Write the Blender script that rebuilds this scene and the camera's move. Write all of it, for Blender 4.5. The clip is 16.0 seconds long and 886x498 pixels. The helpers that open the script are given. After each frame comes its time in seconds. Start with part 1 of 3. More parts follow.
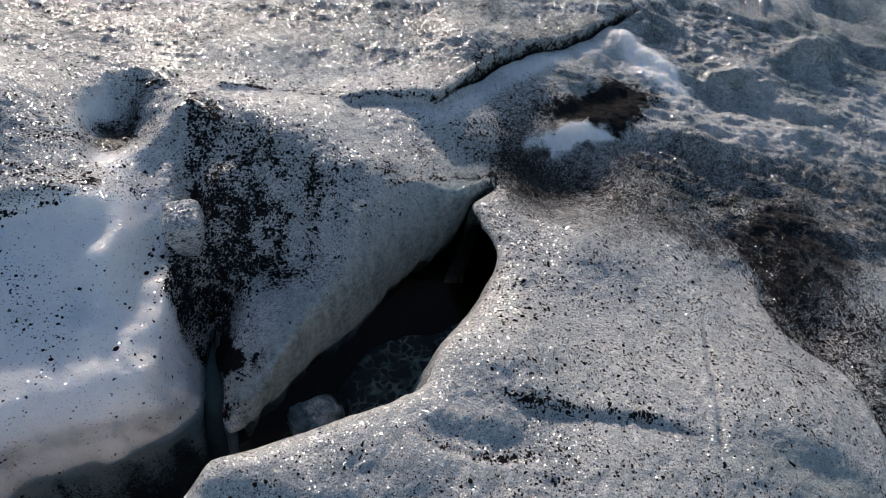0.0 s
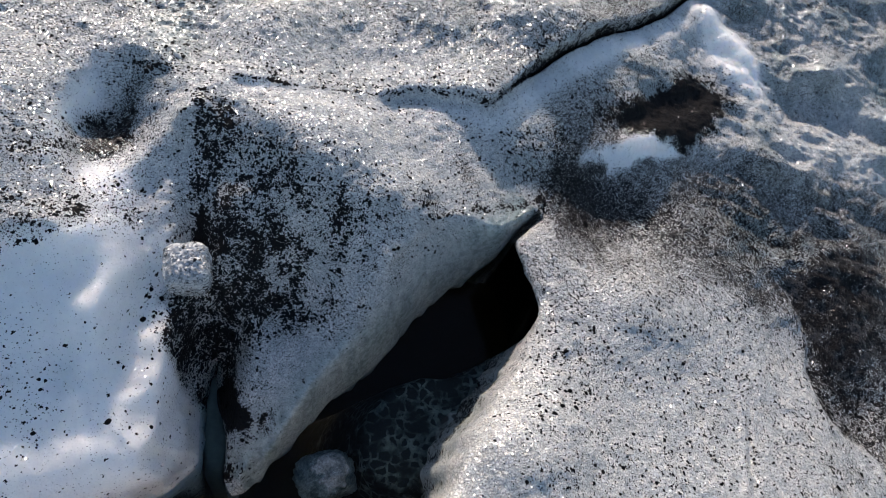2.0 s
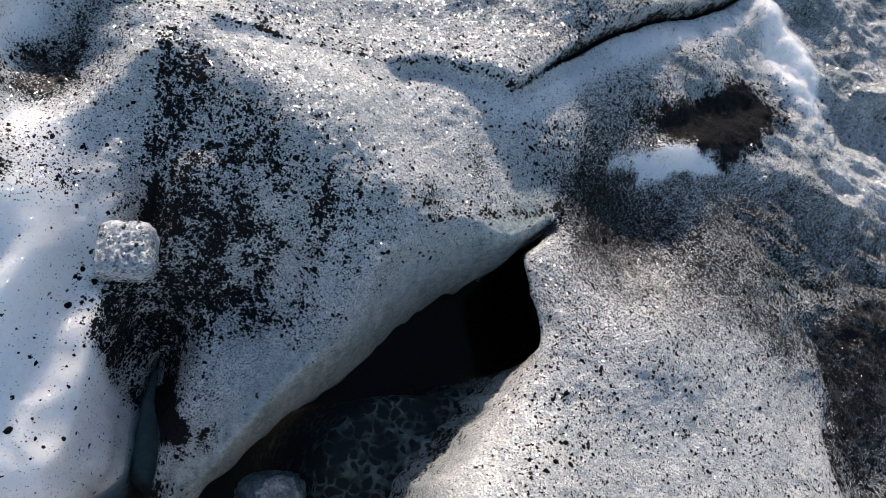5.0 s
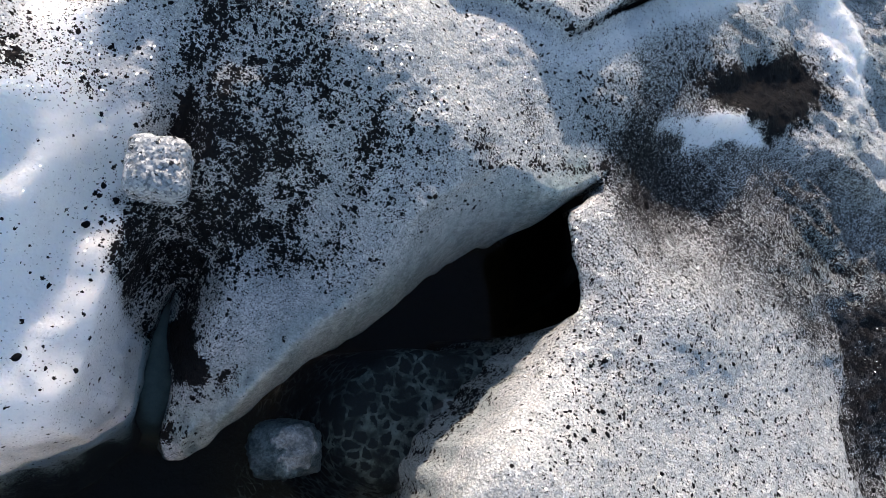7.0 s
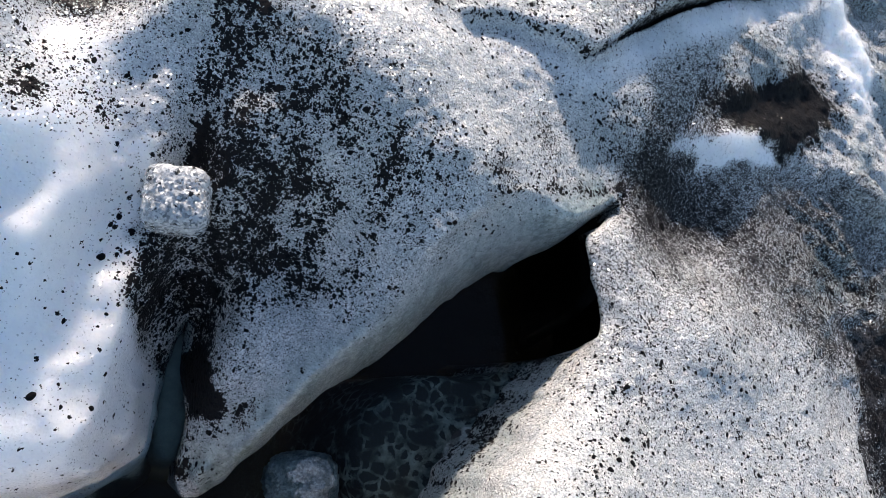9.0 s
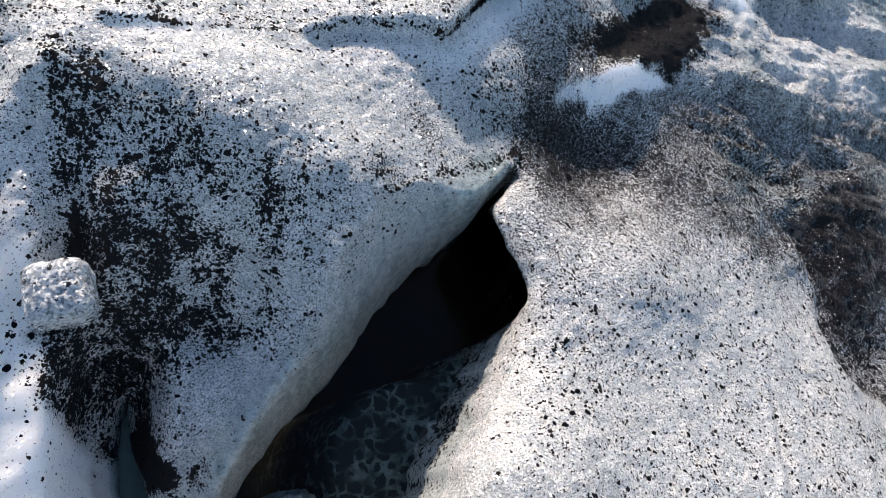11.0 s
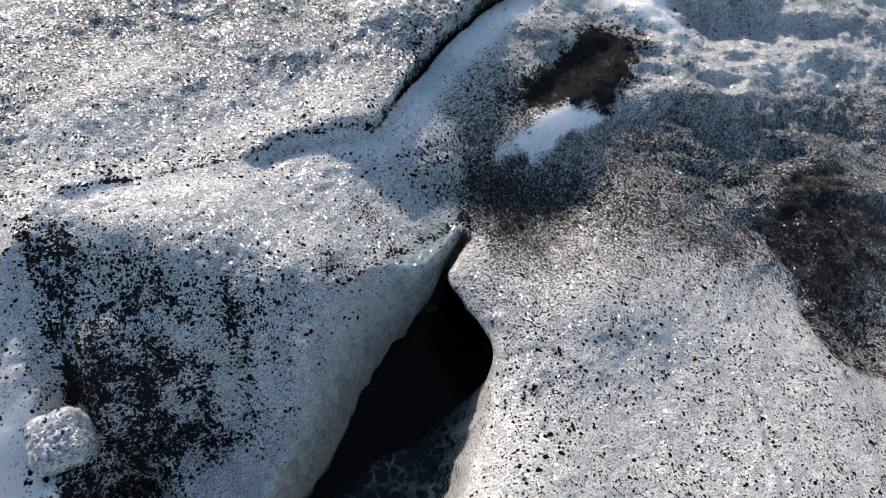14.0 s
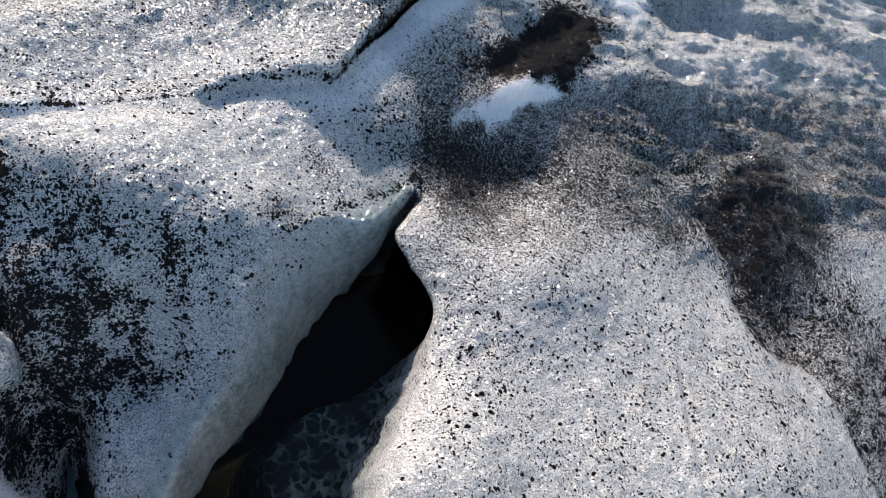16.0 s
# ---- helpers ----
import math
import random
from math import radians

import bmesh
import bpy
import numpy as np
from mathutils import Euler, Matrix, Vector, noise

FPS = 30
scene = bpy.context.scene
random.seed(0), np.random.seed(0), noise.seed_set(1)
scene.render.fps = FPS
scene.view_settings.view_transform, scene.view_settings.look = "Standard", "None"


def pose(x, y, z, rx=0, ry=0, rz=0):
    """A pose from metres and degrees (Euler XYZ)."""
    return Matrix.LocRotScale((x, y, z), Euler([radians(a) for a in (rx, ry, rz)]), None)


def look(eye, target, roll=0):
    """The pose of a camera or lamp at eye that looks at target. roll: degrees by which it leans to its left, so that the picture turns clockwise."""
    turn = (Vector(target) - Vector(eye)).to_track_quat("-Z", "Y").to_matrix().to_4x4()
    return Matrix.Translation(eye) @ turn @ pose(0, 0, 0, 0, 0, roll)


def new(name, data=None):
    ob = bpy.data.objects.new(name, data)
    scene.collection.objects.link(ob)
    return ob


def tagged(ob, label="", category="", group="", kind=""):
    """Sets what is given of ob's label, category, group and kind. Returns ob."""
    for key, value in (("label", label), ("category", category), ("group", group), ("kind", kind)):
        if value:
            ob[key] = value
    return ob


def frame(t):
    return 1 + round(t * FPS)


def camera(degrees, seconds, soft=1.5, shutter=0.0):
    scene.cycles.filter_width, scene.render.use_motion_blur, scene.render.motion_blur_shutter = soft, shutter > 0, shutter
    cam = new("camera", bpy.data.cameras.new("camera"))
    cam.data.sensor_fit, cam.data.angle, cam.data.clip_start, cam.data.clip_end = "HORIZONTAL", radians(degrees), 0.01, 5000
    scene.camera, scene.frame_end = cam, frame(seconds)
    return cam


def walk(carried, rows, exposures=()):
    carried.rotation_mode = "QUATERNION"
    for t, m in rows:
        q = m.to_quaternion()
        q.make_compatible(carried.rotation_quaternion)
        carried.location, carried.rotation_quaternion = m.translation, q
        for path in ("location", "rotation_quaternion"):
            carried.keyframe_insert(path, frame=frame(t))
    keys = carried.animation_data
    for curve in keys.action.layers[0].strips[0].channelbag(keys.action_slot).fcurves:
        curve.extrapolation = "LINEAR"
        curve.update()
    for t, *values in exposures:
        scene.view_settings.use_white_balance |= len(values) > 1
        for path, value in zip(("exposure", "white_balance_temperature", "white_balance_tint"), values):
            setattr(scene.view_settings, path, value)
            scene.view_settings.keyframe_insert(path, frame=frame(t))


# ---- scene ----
cam = camera(67.7, 16.0, soft=0.85)
METRES, EYE, TILT, LEAN, TURN = 2.0, 1.8046, -50.0, -10.4, 0.0
ROWS = [
    (0.0, 0.0, 0.0, 0.0, 0.0, 0.0, -0.0),
    (0.5, 0.0102, 0.062, 0.1251, 7.99, -6.01, -2.2),
    (1.0, 0.0097, 0.1077, 0.153, 8.1, -7.88, -3.12),
    (1.5, -0.0547, 0.1481, 0.2044, 1.51, -8.88, -4.17),
    (2.0, -0.0878, 0.1533, 0.2557, -0.53, -12.59, -6.69),
    (2.5, -0.0721, 0.2303, 0.2902, 5.52, -14.37, -7.37),
    (3.0, -0.0836, 0.2463, 0.3098, 10.39, -14.72, -8.86),
    (3.5, -0.0947, 0.2646, 0.2976, 6.61, -15.93, -12.48),
    (4.0, -0.1005, 0.2993, 0.2921, 0.35, -16.32, -14.21),
    (4.2, -0.1031, 0.3010, 0.2891, -0.15, -16.17, -13.73),
    (6.3, -0.1321, 0.3185, 0.2706, -0.01, -18.89, -17.04),
    (6.5, -0.143, 0.3246, 0.2605, -0.61, -18.92, -17.86),
    (7.0, -0.1787, 0.3486, 0.2379, -0.87, -20.31, -19.58),
    (7.5, -0.1957, 0.3581, 0.2325, -0.83, -20.88, -20.46),
    (8.0, -0.2063, 0.3605, 0.23, -0.6, -20.68, -21.0),
    (8.2, -0.2091, 0.3633, 0.2341, -1.51, -19.32, -21.25),
    (10.3, -0.1661, 0.3639, 0.2395, -4.85, -18.90, -9.99),
    (10.5, -0.1503, 0.3605, 0.2448, -5.93, -18.57, -8.14),
    (11.0, -0.1192, 0.3504, 0.257, -7.53, -17.7, -3.79),
    (11.5, -0.0957, 0.3505, 0.2705, -8.0, -16.94, -1.3),
    (12.0, -0.0617, 0.319, 0.2868, -6.45, -16.29, 2.69),
    (12.5, -0.0333, 0.293, 0.2941, -5.19, -15.99, 5.99),
    (13.0, -0.0179, 0.2838, 0.3045, -4.33, -14.76, 7.78),
    (13.5, -0.0128, 0.2834, 0.3029, -4.44, -14.64, 7.95),
    (14.0, -0.0053, 0.2936, 0.3091, -6.11, -14.55, 8.73),
    (14.5, -0.0041, 0.3081, 0.3065, -7.08, -14.69, 8.13),
    (15.0, -0.0123, 0.3045, 0.3086, -5.91, -14.16, 6.09),
    (15.5, -0.0236, 0.2946, 0.298, -4.28, -15.42, 0.87),
    (16.0, -0.0011, 0.2819, 0.2849, -8.71, -16.54, 3.14),
]
walk(cam, [(t, pose(0, 0, EYE, TILT, LEAN, TURN) @ pose(METRES * x, METRES * y, METRES * z, 90 + pitch, roll, yaw)) for t, x, y, z, yaw, pitch, roll in ROWS],
     exposures=[(0.0, -0.34), (0.5, -0.10), (1.5, 0.10), (4.0, 0.14), (6.5, 0.38), (8.0, 0.55), (10.5, 0.58), (12.0, 0.44), (13.0, 0.36), (14.5, 0.28), (16.0, 0.34)])

# ---------------------------------------------------------------- light
SUN_EL, SUN_AZ = 21.0, -17.0          # degrees above the ice; from straight ahead towards the right
world = bpy.data.worlds.new("sky")
scene.world = world
world.use_nodes = True
wn = world.node_tree.nodes
sky = wn.new("ShaderNodeTexSky")
sky.sky_type, sky.sun_disc = "NISHITA", False
sky.sun_elevation, sky.sun_rotation = radians(SUN_EL), radians(SUN_AZ % 360)
sky.altitude, sky.ozone_density, sky.dust_density = 300, 1.5, 0.8
world.node_tree.links.new(sky.outputs[0], wn["Background"].inputs[0])
wn["Background"].inputs[1].default_value = 0.14
sun = new("sun", bpy.data.lights.new("sun", "SUN"))
sun.data.energy, sun.data.angle, sun.data.color = 5.0, radians(2.0), (1.0, 0.865, 0.765)
az, el = radians(SUN_AZ), radians(SUN_EL)
sun.matrix_world = look((math.sin(az) * math.cos(el) * 8, math.cos(az) * math.cos(el) * 8, math.sin(el) * 8), (0, 0, 0))


# ---------------------------------------------------------------- materials
class Mat:
    """A node material written line by line."""

    def __init__(self, name):
        self.m = bpy.data.materials.new(name)
        self.m.use_nodes = True
        self.t = self.m.node_tree
        self.bsdf = self.t.nodes["Principled BSDF"]
        self.out = self.t.nodes["Material Output"]
        self.co = self.t.nodes.new("ShaderNodeTexCoord").outputs["Object"]

    def put(self, socket, value):
        if isinstance(value, bpy.types.NodeSocket):
            self.t.links.new(value, socket)
        elif value is not None:
            socket.default_value = value

    def node(self, kind, out=0, props=(), **ins):
        n = self.t.nodes.new("ShaderNode" + kind)
        for k, v in props:
            if k == "feature":
                n.feature = v
            elif k == "operation":
                n.operation = v
            elif k == "attribute_name":
                n.attribute_name = v
            else:
                n.interpolation_type = v
        for k, v in ins.items():
            self.put(n.inputs[int(k[1:]) if k[0] == "i" and k[1:].isdigit() else k.replace("_", " ")], v)
        return n.outputs[out]

    def noise(self, scale, detail=3.0, rough=0.55, warp=0.0, co=None):
        return self.node("TexNoise", 0, Vector=co or self.co, Scale=scale, Detail=detail, Roughness=rough, Distortion=warp)

    def cells(self, scale, out="Color", feature="F1", co=None):
        return self.node("TexVoronoi", out, (("feature", feature),), Vector=co or self.co, Scale=scale)

    def attr(self, name):
        return self.node("Attribute", "Fac", (("attribute_name", name),))

    def math(self, op, a, b=None, c=None):
        return self.node("Math", 0, (("operation", op),), i0=a, i1=b, i2=c)

    def ramp(self, v, lo, hi, a=0.0, b=1.0):
        return self.node("MapRange", 0, (("interpolation_type", "SMOOTHSTEP"),), i0=v, i1=lo, i2=hi, i3=a, i4=b)

    def mix(self, fac, a, b, how="MIX"):
        n = self.t.nodes.new("ShaderNodeMix")
        n.data_type, n.blend_type = "RGBA", how
        self.put(n.inputs[0], fac)
        for i, v in ((6, a), (7, b)):
            self.put(n.inputs[i], (*v, 1.0) if isinstance(v, tuple) else v)
        return n.outputs[2]

    def bump(self, height, dist, strength=1.0, normal=None):
        return self.node("Bump", 0, Height=height, Distance=dist, Strength=strength, Normal=normal)

    def facets(self, scale, tilt, normal=None):
        """Crystal faces: every small cell leans its own way."""
        n = normal or self.node("NewGeometry", "Normal")
        c = self.cells(scale)
        v = self.node("VectorMath", 0, (("operation", "SUBTRACT"),), i0=c, i1=(0.5, 0.5, 0.5))
        s = self.t.nodes.new("ShaderNodeVectorMath")
        s.operation = "SCALE"
        self.put(s.inputs[0], v)
        self.put(s.inputs["Scale"], tilt)
        v = self.node("VectorMath", 0, (("operation", "ADD"),), i0=n, i1=s.outputs[0])
        return self.node("VectorMath", 0, (("operation", "NORMALIZE"),), i0=v)


def ice_material():
    """Weathered glacier ice: white crust of coarse grains, clear blue-green ice, brown silt and black grit."""
    k = Mat("weathered_glacier_ice")
    dirt, fine, film, clear, snow = (k.attr(a) for a in ("dirt", "fine", "film", "clear", "snow"))
    big, mid = k.noise(5.0, 4), k.noise(34.0, 5, 0.65)
    grain = k.node("SeparateColor", 0, Color=k.cells(400.0))
    white = k.mix(k.ramp(big, 0.35, 0.65), (0.80, 0.785, 0.765), (0.93, 0.905, 0.875))
    crust = k.mix(k.ramp(mid, 0.40, 0.60), k.mix(0.5, white, (0.44, 0.48, 0.49)), white)
    base = k.mix(1.0, crust, k.mix(grain, (0.42, 0.425, 0.42), (1.08, 1.08, 1.08)), "MULTIPLY")
    base = k.mix(snow, base, k.mix(k.ramp(mid, 0.3, 0.7), (0.90, 0.895, 0.90), (0.96, 0.95, 0.945)))
    icy = k.mix(k.ramp(k.noise(60.0, 4, 0.7), 0.4, 0.6), (0.13, 0.18, 0.172), (0.30, 0.365, 0.35))
    base = k.mix(clear, base, icy)
    # grains of brown silt among the crystals
    pick = k.node("SeparateColor", 1, Color=k.cells(430.0))
    haze = k.math("MULTIPLY_ADD", k.math("SUBTRACT", k.noise(26.0, 5, 0.7), 0.5), k.ramp(film, 0.0, 0.4, 0.0, 1.3), film)
    silted = k.ramp(k.math("SUBTRACT", haze, pick), -0.05, 0.06)
    base = k.mix(silted, base, k.mix(k.noise(150.0, 3), (0.018, 0.016, 0.015), (0.060, 0.052, 0.046)))
    # black flakes in three sizes; where they lie thick only thin pale veins stay between them
    jolt = k.node("VectorMath", 0, (("operation", "SUBTRACT"),), i0=k.node("TexNoise", 1, Vector=k.co, Scale=120.0, Detail=4.0, Roughness=0.7), i1=(0.5, 0.5, 0.5))
    def bent(much):
        shift = k.t.nodes.new("ShaderNodeVectorMath")
        shift.operation = "SCALE"
        k.put(shift.inputs[0], jolt)
        k.put(shift.inputs["Scale"], much)
        return k.node("VectorMath", 0, (("operation", "ADD"),), i0=k.co, i1=shift.outputs[0])

    herd = k.math("MULTIPLY", dirt, k.math("ADD", k.ramp(k.noise(17.0, 5, 0.7), 0.38, 0.64, 0.22, 1.9), k.ramp(dirt, 0.35, 0.8, 0.0, 0.25)))
    grit = None
    for size, amount, share, lo, hi in ((92.0, herd, 0.85, 0.34, 0.60), (180.0, herd, 0.90, 0.36, 0.68), (330.0, k.math("MULTIPLY_ADD", herd, 0.35, fine), 0.95, 0.36, 0.72)):
        v = k.t.nodes.new("ShaderNodeTexVoronoi")
        k.put(v.inputs["Vector"], bent(1.4 / size))
        k.put(v.inputs["Scale"], size)
        lot = k.t.nodes.new("ShaderNodeSeparateColor")
        k.put(lot.inputs[0], v.outputs["Color"])
        there = k.math("LESS_THAN", lot.outputs[0], k.math("MULTIPLY", k.math("POWER", amount, 0.62), share))
        reach = k.math("MULTIPLY", k.ramp(amount, 0.0, 0.9, lo, hi), k.math("MULTIPLY_ADD", lot.outputs[1], 0.7, 0.65))
        flake = k.math("MULTIPLY", there, k.ramp(k.math("SUBTRACT", reach, v.outputs["Distance"]), -0.02, 0.05))
        grit = flake if grit is None else k.math("MAXIMUM", grit, flake)
    # solid black: thick silt, and the painted shade of the cave and gaps
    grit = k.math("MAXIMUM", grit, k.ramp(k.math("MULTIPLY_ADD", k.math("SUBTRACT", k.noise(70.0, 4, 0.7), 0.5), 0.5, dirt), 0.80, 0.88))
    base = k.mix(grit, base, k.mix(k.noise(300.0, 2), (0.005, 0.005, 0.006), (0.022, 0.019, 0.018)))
    rise = k.math("ADD", k.math("MULTIPLY", k.cells(150.0, "Distance"), 0.5), k.noise(170.0, 4, 0.7))
    rise = k.math("ADD", rise, k.math("MULTIPLY", grit, 0.25))
    soft = k.math("MULTIPLY_ADD", snow, -0.6, 1.0)
    soft = k.math("MULTIPLY", soft, k.ramp(clear, 0.5, 0.8, 1.0, 0.3))
    n = k.bump(rise, 0.0075, soft)
    k.put(k.bsdf.inputs["Base Color"], base)
    k.put(k.bsdf.inputs["Roughness"], k.math("MULTIPLY_ADD", clear, -0.25, 0.55))
    k.put(k.bsdf.inputs["Normal"], n)
    k.put(k.bsdf.inputs["Subsurface Weight"], k.math("MULTIPLY", k.math("SUBTRACT", 1.0, k.math("MAXIMUM", grit, silted)), k.math("MULTIPLY_ADD", snow, 0.25, 0.75)))
    k.put(k.bsdf.inputs["Subsurface Radius"], (0.9, 1.0, 1.15))
    k.put(k.bsdf.inputs["Subsurface Scale"], k.math("MULTIPLY_ADD", snow, 0.09, 0.020))
    k.put(k.bsdf.inputs["IOR"], 1.31)
    clean = k.math("SUBTRACT", 1.0, k.math("MULTIPLY", k.math("MAXIMUM", grit, k.math("MULTIPLY", silted, 0.6)), 0.92))
    k.put(k.bsdf.inputs["Specular IOR Level"], k.math("MULTIPLY", clean, 0.5))
    k.put(k.bsdf.inputs["Coat Weight"], k.math("MULTIPLY", clean, k.math("MULTIPLY_ADD", snow, -0.6, 0.95)))
    k.put(k.bsdf.inputs["Coat Roughness"], 0.13)
    k.put(k.bsdf.inputs["Coat IOR"], 1.9)
    k.put(k.bsdf.inputs["Coat Normal"], k.facets(430.0, 1.05))
    return k.m


def floe_material():
    """Wet slushy ice of the floating lump, grey and half clear."""
    k = Mat("wet_slush_ice")
    c = k.node("SeparateColor", 0, Color=k.cells(260.0))
    base = k.mix(k.ramp(k.noise(30.0, 5, 0.65), 0.38, 0.62), (0.20, 0.24, 0.26), (0.62, 0.67, 0.70))
    base = k.mix(1.0, base, k.mix(c, (0.6, 0.6, 0.6), (1.1, 1.1, 1.1)), "MULTIPLY")
    k.put(k.bsdf.inputs["Base Color"], base)
    k.put(k.bsdf.inputs["Roughness"], 0.3)
    k.put(k.bsdf.inputs["IOR"], 1.31)
    k.put(k.bsdf.inputs["Transmission Weight"], 0.35)
    k.put(k.bsdf.inputs["Normal"], k.facets(240.0, 0.7, k.bump(k.noise(90.0, 5, 0.7), 0.005, 0.8)))
    return k.m


def crystal_material():
    """Clear coarse ice of loose lumps."""
    k = Mat("coarse_crystal_ice")
    c = k.node("SeparateColor", 0, Color=k.cells(230.0))
    base = k.mix(c, (0.20, 0.22, 0.24), (0.86, 0.87, 0.88))
    base = k.mix(k.ramp(k.noise(22.0, 4, 0.6), 0.48, 0.66), base, (0.74, 0.76, 0.78))
    base = k.mix(k.ramp(k.noise(70.0, 4, 0.7), 0.58, 0.64), base, (0.02, 0.02, 0.022))
    k.put(k.bsdf.inputs["Base Color"], base)
    k.put(k.bsdf.inputs["Roughness"], 0.14)
    k.put(k.bsdf.inputs["IOR"], 1.31)
    k.put(k.bsdf.inputs["Specular IOR Level"], 0.8)
    k.put(k.bsdf.inputs["Transmission Weight"], 0.30)
    n = k.bump(k.noise(120.0, 4, 0.7), 0.003, 0.7)
    k.put(k.bsdf.inputs["Normal"], k.facets(230.0, 0.9, n))
    return k.m


def bed_material():
    """Pool bed: black silt in blotches over pale ice."""
    k = Mat("silty_pool_bed")
    web = k.noise(30.0, 5, 0.68)
    pale, milk = k.attr("pale"), k.attr("milk")
    warp = k.node("VectorMath", 0, (("operation", "ADD"),), i0=k.co, i1=k.mix(1.0, k.node("TexNoise", 1, Vector=k.co, Scale=22.0, Detail=4.0), (0.035, 0.035, 0.035), "MULTIPLY"))
    edge = k.cells(34.0, "Distance", "DISTANCE_TO_EDGE", co=warp)
    wide = k.math("MULTIPLY_ADD", pale, 0.13, 0.03)
    vein = k.ramp(k.math("SUBTRACT", wide, k.math("ADD", edge, k.math("MULTIPLY", k.math("SUBTRACT", k.noise(80.0, 4, 0.7), 0.5), 0.30))), -0.03, 0.05)
    mask = k.math("MULTIPLY", k.math("MULTIPLY", vein, k.ramp(pale, 0.05, 0.4)), k.ramp(k.math("ADD", k.noise(13.0, 3), k.math("MULTIPLY", pale, 0.06)), 0.44, 0.64))
    base = k.mix(mask, k.mix(k.noise(90.0, 3), (0.006, 0.007, 0.008), (0.020, 0.019, 0.018)), k.mix(k.ramp(web, 0.35, 0.7), (0.05, 0.058, 0.055), (0.28, 0.31, 0.30)))
    base = k.mix(milk, base, k.mix(k.ramp(web, 0.3, 0.7), (0.13, 0.155, 0.14), (0.19, 0.22, 0.20)))
    k.put(k.bsdf.inputs["Base Color"], base)
    k.put(k.bsdf.inputs["Roughness"], 0.7)
    k.put(k.bsdf.inputs["Normal"], k.bump(web, 0.01, 0.6))
    return k.m


def water_material():
    k = Mat("clear_meltwater")
    k.t.nodes.remove(k.bsdf)
    clear = k.node("BsdfTransparent", 0, Color=(0.78, 0.86, 0.85, 1))
    gloss = k.node("BsdfGlossy", 0, Color=(0.5, 0.5, 0.5, 1), Roughness=0.02, Normal=k.bump(k.noise(14.0, 2), 0.003, 0.4))
    fac = k.node("Fresnel", 0, IOR=1.33)
    k.put(k.out.inputs[0], k.node("MixShader", 0, i0=fac, i1=clear, i2=gloss))
    return k.m


def grit_material():
    k = Mat("black_wet_grit")
    base = k.mix(k.noise(160.0, 4), (0.003, 0.003, 0.004), (0.009, 0.009, 0.010))
    k.put(k.bsdf.inputs["Base Color"], base)
    k.put(k.bsdf.inputs["Roughness"], 0.8)
    k.put(k.bsdf.inputs["Specular IOR Level"], 0.06)
    k.put(k.bsdf.inputs["Normal"], k.bump(k.noise(400.0, 3), 0.003, 0.8))
    return k.m


ICE, FLOE, CRYSTAL, BED, WATER, GRIT = ice_material(), floe_material(), crystal_material(), bed_material(), water_material(), grit_material()


# ---------------------------------------------------------------- the shape of the ice, in plan
def lattice(ix, iy, seed):
    n = (ix * 374761393 + iy * 668265263 + seed * 974634777) & 0xFFFFFFFF
    n = ((n ^ (n >> 13)) * 1274126177) & 0xFFFFFFFF
    return ((n ^ (n >> 16)) & 0xFFFF) / 32767.5 - 1.0


def rough(x, y, size, seed):
    """Smooth noise from -1 to 1 with lumps of that size in metres."""
    u, v = x / size, y / size
    iu, iv = np.floor(u).astype(np.int64), np.floor(v).astype(np.int64)
    fu, fv = u - iu, v - iv
    fu, fv = fu * fu * (3 - 2 * fu), fv * fv * (3 - 2 * fv)
    a, b = lattice(iu, iv, seed), lattice(iu + 1, iv, seed)
    c, d = lattice(iu, iv + 1, seed), lattice(iu + 1, iv + 1, seed)
    return (a + (b - a) * fu) * (1 - fv) + (c + (d - c) * fu) * fv


def fbm(x, y, size, seed, octaves=3, gain=0.5):
    total, amp = 0.0, 1.0
    for i in range(octaves):
        c, s = math.cos(i * 1.1), math.sin(i * 1.1)
        total = total + amp * rough(c * x - s * y, s * x + c * y, size, seed + i)
        size, amp = size * 0.5, amp * gain
    return total


def step(v, lo, hi):
    f = np.clip((v - lo) / (hi - lo), 0, 1)
    return f * f * (3 - 2 * f)


def blob(x, y, cx, cy, rx, ry=None, turn=0.0):
    """A soft round or oval patch, 1 in its middle."""
    c, s = math.cos(radians(turn)), math.sin(radians(turn))
    u, v = (x - cx) * c + (y - cy) * s, (y - cy) * c - (x - cx) * s
    return np.exp(-(u / rx) ** 2 - (v / (ry or rx)) ** 2)


def along(x, y, line):
    """Distance from a line (positive on its left hand) and how far along it one is, 0 to 1."""
    best, side, place = np.full(np.shape(x), 1e9), np.zeros(np.shape(x)), np.zeros(np.shape(x))
    lengths = [math.dist(a, b) for a, b in zip(line, line[1:])]
    done, total = 0.0, sum(lengths)
    for (ax, ay), (bx, by), size in zip(line, line[1:], lengths):
        f = np.clip(((x - ax) * (bx - ax) + (y - ay) * (by - ay)) / size ** 2, 0, 1)
        px, py = x - ax - f * (bx - ax), y - ay - f * (by - ay)
        d = np.hypot(px, py)
        near = d < best
        best = np.where(near, d, best)
        side = np.where(near, np.sign((bx - ax) * (y - ay) - (by - ay) * (x - ax)), side)
        place = np.where(near, (done + f * size) / total, place)
        done += size
    return best * np.where(side == 0, 1, side), place


def ends(place, f=0.12):
    return step(place, 0, f) * (1 - step(place, 1 - f, 1))


